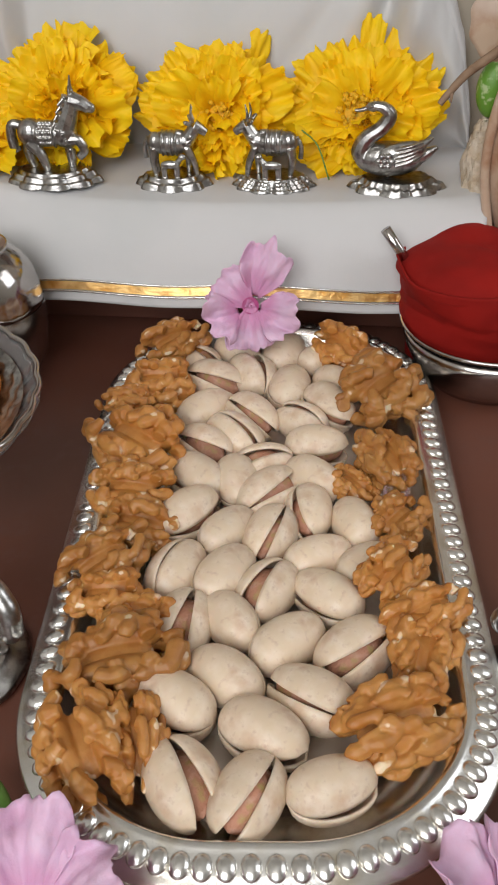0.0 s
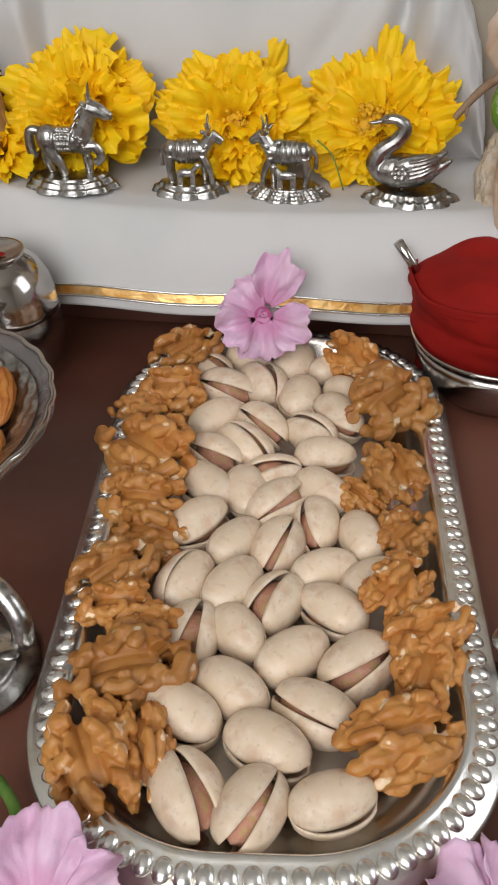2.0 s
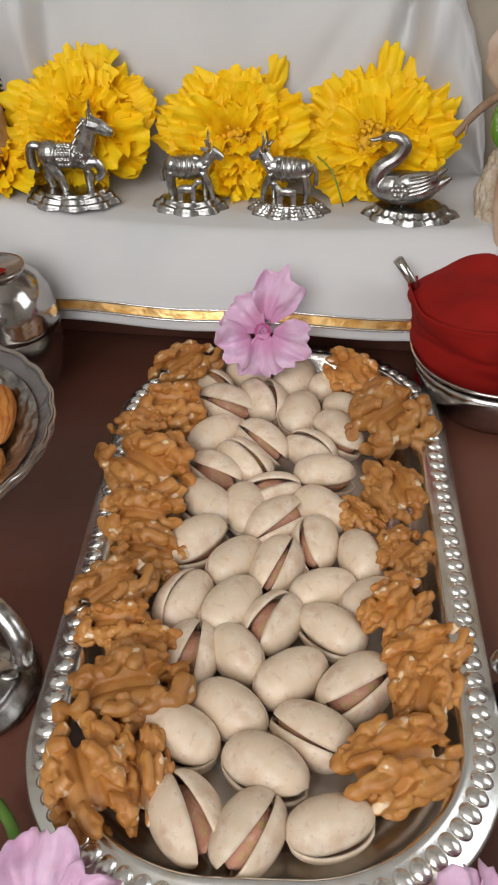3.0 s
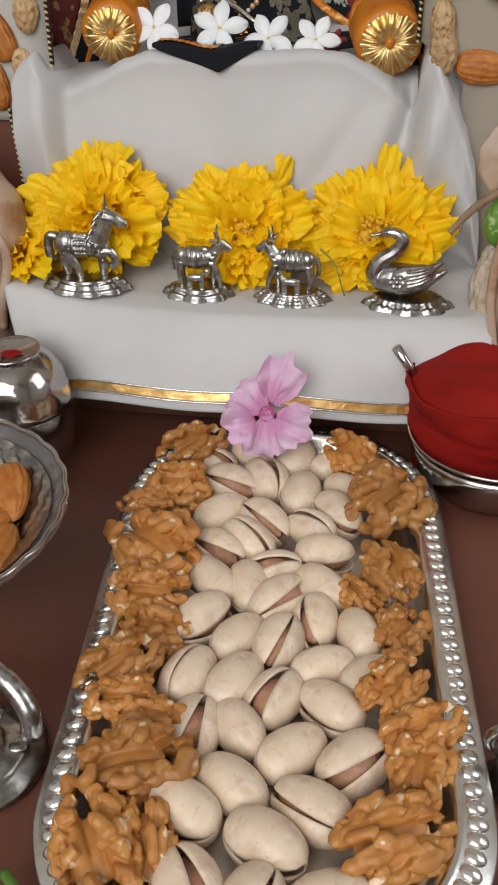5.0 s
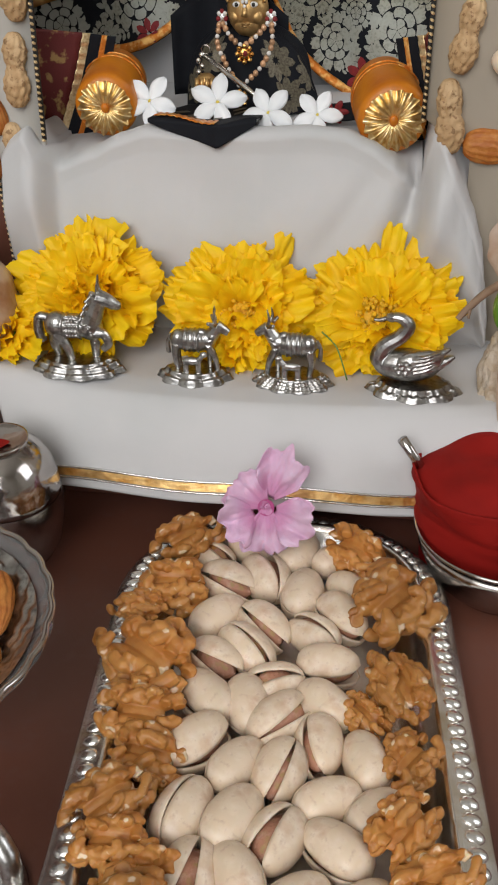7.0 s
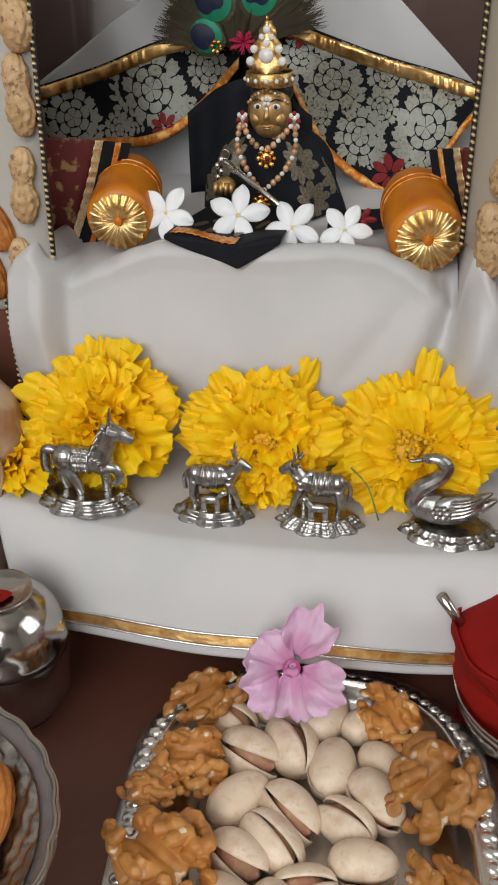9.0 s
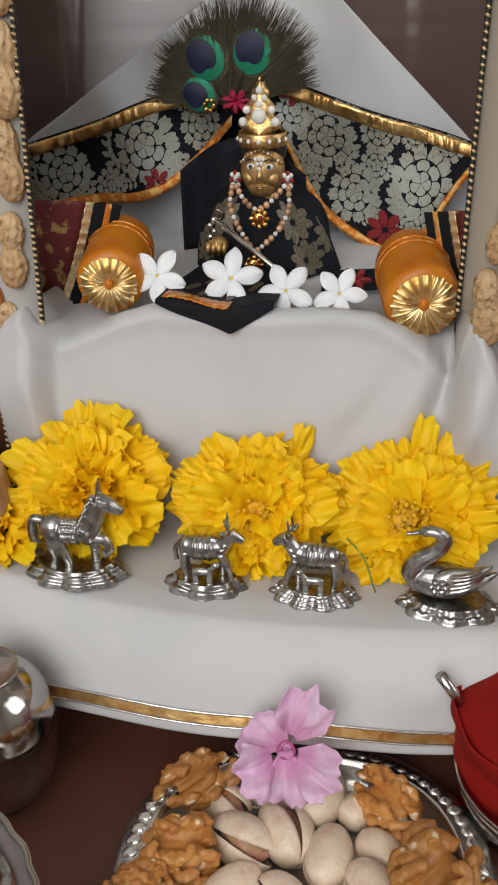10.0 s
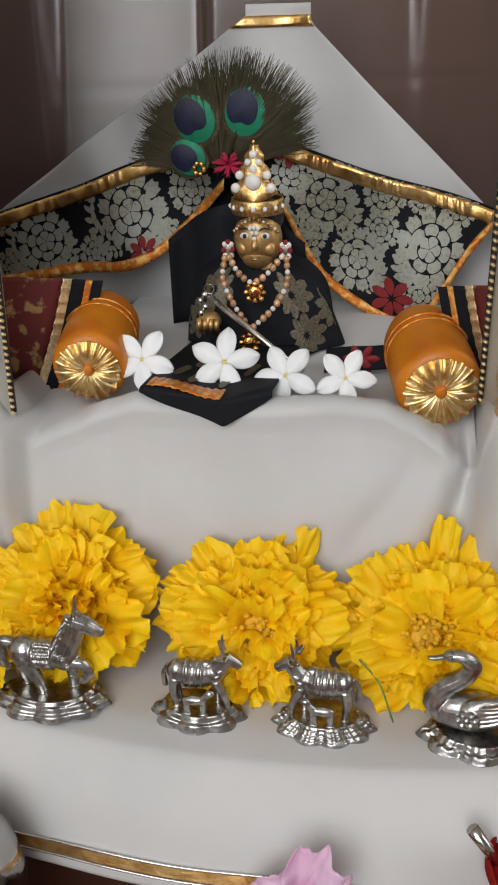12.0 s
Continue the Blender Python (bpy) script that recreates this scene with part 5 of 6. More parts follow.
# ---- bolsters on the seat ----
def bolster(front, back, r, label):
    p, q = Vector(front), Vector(back)
    turn = (q - p).to_track_quat("Z", "Y").to_matrix().to_4x4()
    length = (q - p).length
    b = thing("bolster", SHRINE @ Matrix.Translation(p) @ turn, label, "bolster", "bolsters on the seat")
    part("roll", lathe([(0.0, 0.0), (r * 0.8, 0.0), (r * 0.95, 0.0012), (r, 0.004), (r * 1.02, length * 0.4), (r * 0.99, length - 0.004), (r * 0.93, length - 0.001), (0.0, length)], 48, lambda a, v: 1 + 0.015 * math.sin(3 * a + 5 * v)), ORANGE, b)
    part("rosette", surf(lambda u, v: (r * 0.84 * v * (1 + 0.05 * math.cos(18 * 2 * math.pi * u)) * math.cos(2 * math.pi * u), r * 0.84 * v * (1 + 0.05 * math.cos(18 * 2 * math.pi * u)) * math.sin(2 * math.pi * u), -0.0005 - 0.0022 * math.sin(math.pi * min(1, v * 0.9)) - 0.0011 * v * math.cos(18 * 2 * math.pi * u)), 180, 12, True), PALE_GOLD, b, "pleated pale gold foil rosette")
    part("button", ball(r * 0.13, r * 0.16, 0.0012, 12, 8, (0, 0, -0.0016)), ORANGE, b, "orange thread knot")
    for k in (0.62, 0.72):
        part("gold_line", surf(lambda u, v, k=k: ((r * 1.02 + 0.0004 * math.cos(2 * math.pi * v)) * math.cos(2 * math.pi * u), (r * 1.02 + 0.0004 * math.cos(2 * math.pi * v)) * math.sin(2 * math.pi * u), length * k + 0.0005 * math.sin(2 * math.pi * v)), 50, 6, True, True), GOLD_ORANGE, b)


bolster((-0.0745, 0.082, 0.1605), (-0.0805, 0.124, 0.1665), 0.0142, "orange satin bolster cushion with gold rosette end")
bolster((0.0545, 0.078, 0.1585), (0.0475, 0.12, 0.1635), 0.0152, "orange satin bolster cushion with gold rosette end")


# ---- black brocade canopy wings ----
def drape_depth(a, z):
    return 0.212 + 0.004 * math.sin(a * 95 + z * 40) + 0.003 * math.sin(a * 41 - z * 70 + 1)


def resampled(ctrl, n):
    line = curve_points(ctrl, 20)
    run = [0.0]
    for p, q in zip(line, line[1:]):
        run.append(run[-1] + (q - p).length)
    out = []
    j = 0
    for i in range(n):
        d = run[-1] * i / (n - 1)
        while j < len(run) - 2 and run[j + 1] < d:
            j += 1
        out.append(line[j].lerp(line[j + 1], (d - run[j]) / max(1e-9, run[j + 1] - run[j])))
    return out


def leaf(cx, cz, turn, length, width, lift, clip):
    """A pointed flat leaf on the drape, or nothing if it would leave the piece."""
    n = 9
    c, s = math.cos(turn), math.sin(turn)
    rim = []
    for k in range(n):
        t = k / (n - 1)
        rim.append((length * t, width * math.sin(math.pi * t ** 1.25) ** 0.62))
    rim += [(x, -y) for x, y in rim[-2:0:-1]]
    pts = [(cx + c * x - s * y, cz + s * x + c * y) for x, y in rim]
    if not all(clip(a, z) for a, z in pts):
        return leaf(cx, cz, turn, length * 0.62, width * 0.85, lift, clip) if length > 0.0028 and clip(cx, cz) else None
    mid = (cx + c * length * 0.5, cz + s * length * 0.5)
    out = [(a, drape_depth(a, z) - lift, z) for a, z in pts] + [(mid[0], drape_depth(*mid) - lift - 0.0003, mid[1])]
    m = len(out) - 1
    return out, [(i, (i + 1) % m, m) for i in range(m)]


def scrap(f, nu, nv, lift, clip):
    """A woven patch f(u, v) -> a, z, kept where the cloth reaches."""
    pts, faces = surf(lambda u, v: (*f(u, v), 0), nu, nv)
    keep = [q for q in faces if all(clip(pts[i][0], pts[i][1]) for i in q)]
    return [(a, drape_depth(a, z) - lift, z) for a, z, w in pts], keep


def wedge(cx, cz, turn, half, r0, r1, tall, clip, lift=0.0012, teeth=0.0):
    """One rounded petal of a woven rosette, between two radii."""
    def f(u, v):
        w = 2 * u - 1
        r = r0 + (r1 * (1 - 0.2 * abs(w) ** 3.6 + teeth * math.cos(9 * w)) - r0) * v
        a = turn + w * half * (0.92 + 0.08 * v)
        x, y = r * math.cos(a), r * math.sin(a)
        return cx + x, cz + y * tall
    return scrap(f, 7, 5, lift, clip)


def acanthus(cx, cz, turn, curl, size, clip):
    """A curling leaf: blunt lobes to both sides of a bent spine."""
    shapes = []
    for i in range(6):
        t = i / 5
        w = turn + curl * t * t
        px, pz = cx + size * t * math.cos(turn + curl * t * 0.5), cz + size * t * math.sin(turn + curl * t * 0.5)
        for side in (-1, 1):
            half = size * (0.3 - 0.13 * abs(t - 0.35))
            d = w + side * (0.95 - 0.5 * t)
            shapes.append(scrap(lambda u, v, d=d, px=px, pz=pz, half=half: (px + half * (0.08 + v) * math.cos(d) - half * 0.3 * (2 * u - 1) * math.sin(math.pi * (0.12 + 0.8 * v)) * math.sin(d), pz + half * (0.08 + v) * math.sin(d) + half * 0.3 * (2 * u - 1) * math.sin(math.pi * (0.12 + 0.8 * v)) * math.cos(d)), 4, 5, 0.0012 + 0.0001 * (i % 2), clip))
    return shapes


def blossom(cx, cz, r, turn, clip):
    """A woven peony of closely set petals in three rings, the large ones flanked by curling leaves."""
    up = turn + math.pi / 2
    shapes = [wedge(cx, cz, up + k * 1.2566, 0.595, 0.02 * r, 0.36 * r, 1.1, clip) for k in range(5)]
    shapes += [wedge(cx, cz, up + 0.4 + k * 0.8976, 0.43, 0.39 * r, 0.69 * r, 1.1, clip) for k in range(7)]
    shapes += [wedge(cx, cz, up + k * 0.5712, 0.272, 0.72 * r, 1.1 * r, 1.1, clip, 0.0012, 0.04) for k in range(11)]
    if r > 0.012:
        for side in (-1, 1):
            shapes += acanthus(cx + side * r * 0.75, cz - r * 0.95, up - side * 0.95, side * 1.5, r * 1.3, clip)
            shapes += acanthus(cx + side * r * 0.35, cz - r * 1.15, up - side * 1.7, side * 0.9, r * 0.9, clip)
    return [q for q in shapes if q[1]]


def inside(poly):
    def test(a, z):
        hit = False
        for (x1, y1), (x2, y2) in zip(poly, poly[1:] + poly[:1]):
            if (y1 > z) != (y2 > z) and a < x1 + (z - y1) / (y2 - y1) * (x2 - x1):
                hit = not hit
        return hit
    return test


def canopy(top, bottom, flowers, reds, label):
    n = 90
    up, low = resampled([(a, z, 0) for a, z in top], n), resampled([(a, z, 0) for a, z in bottom], n)
    c = thing("brocade_drape", SHRINE, label, "drape", "black brocade drapes")

    def sheet(u, v):
        i = min(n - 1, round(u * (n - 1)))
        p = low[i].lerp(up[i], v)
        return p.x, drape_depth(p.x, p.y), p.y
    part("cloth", surf(sheet, n, 24), BLACK, c, thick=0.0008)
    poly = [(p.x, p.y) for p in up] + [(p.x, p.y) for p in low[::-1]]
    clip = inside(poly)
    motif = [s for f in flowers for s in blossom(f[0], f[1], f[2], f[3], clip)]
    tagged(part("woven_motif", joined(*motif), WEAVE, c, "silver-grey woven leaf and flower pattern"), kind="stuff")
    for cx, cz, r in reds:
        petals = [leaf(cx + 0.12 * r * math.cos(k * 0.8976), cz + 0.12 * r * math.sin(k * 0.8976), k * 0.8976, r * 0.9, r * 0.23, 0.0016, clip) for k in range(7)]
        petals = [p for p in petals if p]
        if petals:
            part("red_flower", joined(*petals), RED_MOTIF, c, "dark red woven flower")

    def edge(line, w0, w1, wav):
        def f(u, v):
            i = min(n - 1, round(u * (n - 1)))
            p, q = line[i], (low if line is up else up)[i]
            d = (q - p).normalized()
            r = p + d * (w0 + (w1 - w0) * v)
            return r.x, drape_depth(r.x, r.y) - 0.0018 - wav * math.sin(u * 70 + 4 * math.sin(u * 23)) - 0.0006 * math.sin(math.pi * v), r.y
        return surf(f, n, 5)
    part("gold_ribbon", edge(up, 0.001, 0.0076, 0.0009), RIBBON, c, "crinkled gold foil ribbon", thick=0.0004)
    part("orange_braid", edge(low, 0.0004, 0.0056, 0.0007), GOLD_ORANGE, c, "orange and gold braid", thick=0.0004)


canopy([(-0.172, 0.1895), (-0.125, 0.203), (-0.0873, 0.2165), (-0.045, 0.2225)], [(-0.176, 0.152), (-0.135, 0.1595), (-0.1, 0.1635), (-0.078, 0.1723), (-0.062, 0.1865), (-0.046, 0.2035)],
       [(-0.093, 0.193, 0.0155, 0.3), (-0.14, 0.177, 0.0125, 0.2), (-0.0635, 0.203, 0.0105, 0.6), (-0.12, 0.2065, 0.0085, 0.2), (-0.158, 0.163, 0.009, 0.1), (-0.16, 0.19, 0.008, 0.2), (-0.114, 0.171, 0.0085, 0.1), (-0.075, 0.181, 0.0075, 0.6), (-0.075, 0.2165, 0.006, 0.3)], [(-0.086, 0.1745, 0.008)], "black brocade drape with silver floral weave and gold edging")
canopy([(-0.03, 0.2285), (0.0, 0.219), (0.035, 0.208), (0.0785, 0.1945)], [(-0.0225, 0.205), (-0.0165, 0.19), (-0.005, 0.166), (0.0085, 0.1515), (0.0328, 0.1385), (0.048, 0.142), (0.056, 0.153), (0.066, 0.169), (0.0775, 0.184)],
       [(0.05, 0.1765, 0.0145, -0.5), (0.0015, 0.198, 0.0135, 0.3), (0.0165, 0.1695, 0.0125, 0.5), (0.029, 0.2015, 0.0095, -0.3), (-0.014, 0.2115, 0.009, 0.3), (0.063, 0.1945, 0.008, -0.4), (0.0275, 0.1845, 0.008, 0.0), (0.046, 0.155, 0.0085, -0.4), (0.012, 0.2125, 0.0066, -0.2), (-0.006, 0.181, 0.0075, 0.6), (0.046, 0.1995, 0.0066, -0.3)], [(0.0335, 0.1525, 0.0105), (-0.014, 0.2215, 0.009)], "black brocade drape with silver floral weave and gold edging")


# ---- the brass deity, dressed in black brocade ----
DEITY = at(-0.022, 0.158, 0)
dress = thing("brocade_dress", DEITY, "black brocade robe with silver weave worn by the brass figure", "robe")


def robe(u, v):
    a = math.pi * (1.08 * u - 0.04)
    w = 0.034 - 0.006 * v - 0.0185 * v ** 5
    x = -w * math.cos(a) * (1 + 0.06 * math.sin(7 * a + 4 * v))
    y = 0.012 - (0.026 - 0.008 * v - 0.009 * v ** 5) * math.sin(a) * (1 + 0.07 * math.sin(9 * a)) 
    return x - 0.002 + 0.003 * (1 - v), y, 0.1445 + 0.0408 * v


part("robe", surf(robe, 60, 24), BLACK, dress, thick=0.0008)
part("back_flare", surf(lambda u, v: (-0.044 + 0.062 * u, 0.018 + 0.004 * math.sin(u * 12), 0.148 + 0.056 * v * (0.7 + 0.3 * math.sin(math.pi * u))), 30, 10), BLACK, dress, thick=0.0008)
part("backing", surf(lambda u, v: (-0.04 + 0.052 * u, 0.062 + 0.003 * math.sin(u * 9), 0.145 + (0.074 + 0.012 * math.sin(math.pi * u)) * v), 30, 10), BLACK, dress, "plain black cloth behind the crown", thick=0.0008)
DULL_WEAVE = material("dull_gold_weave", (0.15, 0.13, 0.085), 0.5, 0.3, [(900, 0.4, 0.7, (0.06, 0.045, 0.03), 2)])
robe_leaves = []
OUTLINE = ((0, 0), (0.25, 0.55), (0.55, 0.8), (0.85, 0.55), (1, 0), (0.85, -0.55), (0.55, -0.8), (0.25, -0.55))
for u0, v0 in ((0.16, 0.3), (0.3, 0.66), (0.68, 0.62), (0.72, 0.2), (0.86, 0.45)):
    for k in range(9):
        w = k * 0.698 + u0 * 9
        rim = []
        for t, s in OUTLINE:
            x, y = 0.12 + 0.88 * t, 0.3 * s
            rim.append(robe(min(0.98, max(0.02, u0 + 0.095 * (x * math.cos(w) - y * math.sin(w)))), min(0.9, max(0.02, v0 + 0.24 * (x * math.sin(w) + y * math.cos(w))))))
        robe_leaves.append(([(q[0], q[1] - 0.0011, q[2]) for q in rim], [tuple(range(8))]))
tagged(part("woven_motif", joined(*robe_leaves), DULL_WEAVE, dress, "dull gold woven leaves"), kind="stuff")




def hem_flap(u, v):
    """The robe's front flap, spread over the seat and hanging over its lip in a point."""
    a = -0.0295 + 0.048 * u
    point = u / 0.66 if u < 0.66 else (1 - u) / 0.34
    front, low = -0.0885 - 0.0075 * point, 0.1572 - 0.009 * point
    if v < 0.3:
        t = v / 0.3
        return a, front - 0.001 * math.sin(9 * u), low + (0.1585 - low) * t
    t = (v - 0.3) / 0.7
    return a, front * (1 - t) - 0.01 * t, 0.1585 + 0.0012 * math.sin(8 * u + 3 * t) * (1 - t) - 0.01 * t


flap = thing("front_flap", DEITY, "black brocade cloth point edged with orange braid over the seat", "cloth")
part("cloth", surf(hem_flap, 50, 30), BLACK, flap, thick=0.0009)
part("orange_braid", surf(lambda u, v: (lambda p: (p[0], p[1] - 0.0006, p[2] + 0.0012 + 0.0002 * math.sin(60 * u)))(hem_flap(0.06 + 0.58 * u, 0.305 + 0.09 * v + 0.003 * math.sin(45 * u))), 50, 4), GOLD_ORANGE, flap, "orange and gold braid", thick=0.0004)
flap_leaves = [([(lambda p: (p[0], p[1], p[2] + 0.001))(hem_flap(u0 + 0.1 * x, v0 + 0.1 * y + 0.08 * x)) for x, y in ((0, 0), (0.2, 0.5), (0.5, 0.75), (0.8, 0.5), (1, 0), (0.8, -0.5), (0.5, -0.75), (0.2, -0.5))], [(0, 1, 2, 3, 4, 5, 6, 7)]) for u0, v0 in ((0.15, 0.5), (0.3, 0.45), (0.45, 0.55), (0.25, 0.65), (0.55, 0.45), (0.7, 0.55), (0.38, 0.7), (0.62, 0.7))]
tagged(part("woven_motif", joined(*flap_leaves), DULL_WEAVE, flap, "dull gold woven leaves"), kind="stuff")


def deity_statue():
    """One plain brass figure: head, neck and one hand."""
    z0 = 0.1925
    brass = [ball(0.0103, 0.009, 0.0122, 30, 20, (0, 0, z0)), tube([(0, 0.004, z0 - 0.02), (0, 0.003, z0 - 0.008)], [0.0075, 0.0062], 20), ball(0.0066, 0.005, 0.005, 18, 12, (0, -0.0035, z0 - 0.007))]
    brass += [ball(0.0036, 0.0022, 0.0034, 12, 8, (s * 0.0048, -0.0058, z0 - 0.0028)) for s in (-1, 1)]
    brass += [tube([(0, -0.0085, z0 + 0.004), (0, -0.0102, z0 - 0.0005), (0, -0.0108, z0 - 0.0025)], [0.0008, 0.0012, 0.0016], 10), ball(0.0026, 0.001, 0.0006, 12, 6, (0, -0.0086, z0 - 0.0058)), ball(0.002, 0.001, 0.0007, 12, 6, (0, -0.0084, z0 - 0.0068))]
    brass += [ball(0.0052, 0.0045, 0.0042, 16, 10, (-0.0185, -0.018, 0.1615))] + [tube([(-0.0222 + 0.0025 * k, -0.0215, 0.1635), (-0.0222 + 0.0025 * k, -0.0228, 0.1605), (-0.0222 + 0.0025 * k, -0.021, 0.158)], 0.0012, 8) for k in range(4)]
    white = [ball(0.0021, 0.0008, 0.0014, 12, 8, (s * 0.0042, -0.0079, z0 + 0.0028)) for s in (-1, 1)]
    dark = [ball(0.0009, 0.0006, 0.001, 10, 6, (s * 0.0042, -0.0087, z0 + 0.0028)) for s in (-1, 1)]
    dark += [tube([(s * 0.0018, -0.0086, z0 + 0.0052), (s * 0.0042, -0.0084, z0 + 0.0062), (s * 0.0066, -0.007, z0 + 0.0052)], 0.0003, 6) for s in (-1, 1)]
    dark += [ball(0.0107, 0.0095, 0.0085, 26, 16, (0, 0.0042, z0 + 0.0085))]
    a, b, c = joined(*brass), joined(*white), joined(*dark)
    shape = joined(a, b, c)
    slots = [0] * len(a[1]) + [1] * len(b[1]) + [2] * len(c[1])
    ob = part("deity_statue", mesh_of("deity_statue", shape, BRASS, PEARL, FACE_DARK, slots=slots), m=DEITY)
    tagged(ob, "small brass deity statue seated in a black robe", "statue")


deity_statue()


CROWN_GOLD = material("crown_gold", (0.86, 0.6, 0.27), 0.38, 1, [(700, 0.45, 0.6, (0.6, 0.33, 0.09), 3)], [(1200, 0.3, 0.0004)])


def crown():
    c = thing("crown", DEITY, "gold crown set with white pearls on the brass statue", "crown")
    part("band", surf(lambda u, v: ((0.0104 + 0.0006 * math.sin(math.pi * v)) * math.cos(2 * math.pi * u), 0.0005 + (0.0105 + 0.0006 * math.sin(math.pi * v)) * math.sin(2 * math.pi * u), 0.2035 + 0.006 * v), 48, 8, True), CROWN_GOLD, c, thick=0.0006)

    def plate(u, v):
        w = (u - 0.5) * 2
        half = 0.0012 + 0.0082 * gauss(v - 0.2, 0.17) * (0.55 if v < 0.05 else 1) + 0.005 * gauss(v - 0.53, 0.15) + 0.0022 * gauss(v - 0.8, 0.1)
        return half * w, -0.0095 + 0.004 * v + 0.0022 * w * w, 0.2092 + 0.0218 * v
    part("peak", surf(plate, 21, 40), CROWN_GOLD, c, "tall pointed gold plate", thick=0.0012)
    pearl = mesh_of("pearl", ball(0.0016, 0.0011, 0.0016, 14, 10), PEARL)
    spots = [(0, 0.2172, 1.5), (-0.0072, 0.2148, 0.9), (0.0072, 0.2148, 0.9), (-0.0056, 0.2198, 0.8), (0.0056, 0.2198, 0.8), (0, 0.2222, 0.75), (-0.0022, 0.2248, 0.6), (0.0022, 0.2248, 0.6), (0, 0.2278, 0.75)]
    for x, z, s in spots:
        v = (z - 0.2105) / 0.0205
        part("pearl", pearl, None, c, m=pose(x, -0.0107 + 0.004 * v + 22 * x * x, z) @ Matrix.Scale(s * 1.4, 4))
    for k in range(7):
        a = math.pi * (1.08 + 0.14 * k)
        part("pearl", pearl, None, c, m=pose(0.0111 * math.cos(a), 0.0005 + 0.0112 * math.sin(a), 0.2065) @ Matrix.Scale(0.66, 4))
    part("finial", ball(0.0007, 0.0007, 0.0012, 10, 8, (0, -0.0056, 0.2322)), GOLD, c)


crown()


def beads_along(name, line, r, mat, parent, step_len):
    me = mesh_of("bead", ball(r, r, r * 1.15, 12, 8), mat)
    pearl = mesh_of("bead", ball(r * 0.8, r * 0.8, r * 0.8, 10, 8), PEARL)
    pts = resampled(line, max(2, int(sum((Vector(p) - Vector(q)).length for p, q in zip(line, line[1:])) / step_len)))
    for k, p in enumerate(pts):
        part(name, pearl if k % 3 == 2 else me, None, parent, m=Matrix.Translation(p))


neck = thing("necklace", DEITY, "peach and pearl bead necklaces with gold pendants", "necklace")
beads_along("bead", [(-0.0125, -0.011, 0.1865), (-0.0125, -0.0165, 0.179), (-0.0075, -0.021, 0.17), (-0.001, -0.0235, 0.161)], 0.0014, BEAD_PEACH, neck, 0.0025)
beads_along("bead", [(0.0135, -0.011, 0.1865), (0.0142, -0.0165, 0.178), (0.0095, -0.021, 0.169), (0.001, -0.0235, 0.161)], 0.0014, BEAD_PEACH, neck, 0.0025)
beads_along("bead", [(-0.0105, -0.0115, 0.187), (-0.0055, -0.0165, 0.1815), (0.0005, -0.0185, 0.1785), (0.0065, -0.0165, 0.182), (0.0115, -0.0115, 0.1875)], 0.0014, BEAD_PEACH, neck, 0.0025)
for cx, cz, r, dy in ((0.0015, 0.1748, 0.0046, -0.0205), (0.0, 0.1555, 0.0044, -0.0275)):
    pend = part("pendant", joined(ball(r * 0.6, 0.0012, r * 0.6, 16, 10), *[ball(r * 0.27, 0.001, r * 0.27, 10, 6, (r * 0.78 * math.cos(k * 0.7854), 0, r * 0.78 * math.sin(k * 0.7854))) for k in range(8)]), GOLD, neck, "gold flower pendant", m=pose(cx, dy, cz))
    part("stone", ball(0.0011, 0.001, 0.0013, 10, 8, (0.0006, -0.0012, 0.0004)), RED_MOTIF if cz > 0.16 else GOLD, pend, "orange-red stone")
for s in (-1, 1):
    ear = thing("earring", DEITY @ pose(s * 0.0122, -0.004, 0.1885), "silver earring set with red and white stones", "earring", "earrings")
    for k in range(8):
        part("stone", ball(0.0012, 0.0009, 0.0012, 10, 6, (0.0024 * math.cos(k * 0.7854) * 0.8, -0.0006, 0.0034 * math.sin(k * 0.7854))), PEARL if k % 2 else RED_MOTIF, ear)
    part("disc", ball(0.0026, 0.0007, 0.0036, 16, 8), SILVER, ear)
for s in (-1, 1):
    beads_along("bead", [(0, -0.0088, 0.2025), (s * 0.005, -0.0078, 0.2005), (s * 0.0092, -0.0045, 0.1965)], 0.0008, BRASS, neck, 0.0016)
gem = thing("forehead_jewel", DEITY, "small white stone forehead ornament", "jewel")
for k, (x, z) in enumerate([(0, 0.1945), (-0.0009, 0.1968), (0.0009, 0.1968), (0, 0.199), (-0.0017, 0.1988), (0.0017, 0.1988)]):
    part("stone", ball(0.0009, 0.0007, 0.0011, 10, 6, (x, -0.0098, z)), PEARL, gem)
flute = thing("flute", DEITY, "thin silver flute held across the statue", "flute")
part("rod", tube([(-0.0165, -0.0255, 0.1745), (0.0035, -0.0375, 0.1635), (0.0245, -0.05, 0.152)], [0.0013, 0.0013, 0.0012], 12), SILVER, flute)
for k in range(4):
    part("charm", ball(0.0013, 0.0012, 0.0015, 10, 8, (-0.0185 - 0.0018 * (k % 2), -0.0255, 0.175 - 0.0026 * k)), SILVER, flute, "silver charm")
part("ring", surf(lambda u, v: (-0.0165 + (0.002 + 0.0003 * math.cos(2 * math.pi * v)) * math.cos(2 * math.pi * u), -0.0255 + 0.0003 * math.sin(2 * math.pi * v), 0.1775 + (0.002 + 0.0003 * math.cos(2 * math.pi * v)) * math.sin(2 * math.pi * u)), 20, 6, True, True), STEEL, flute)


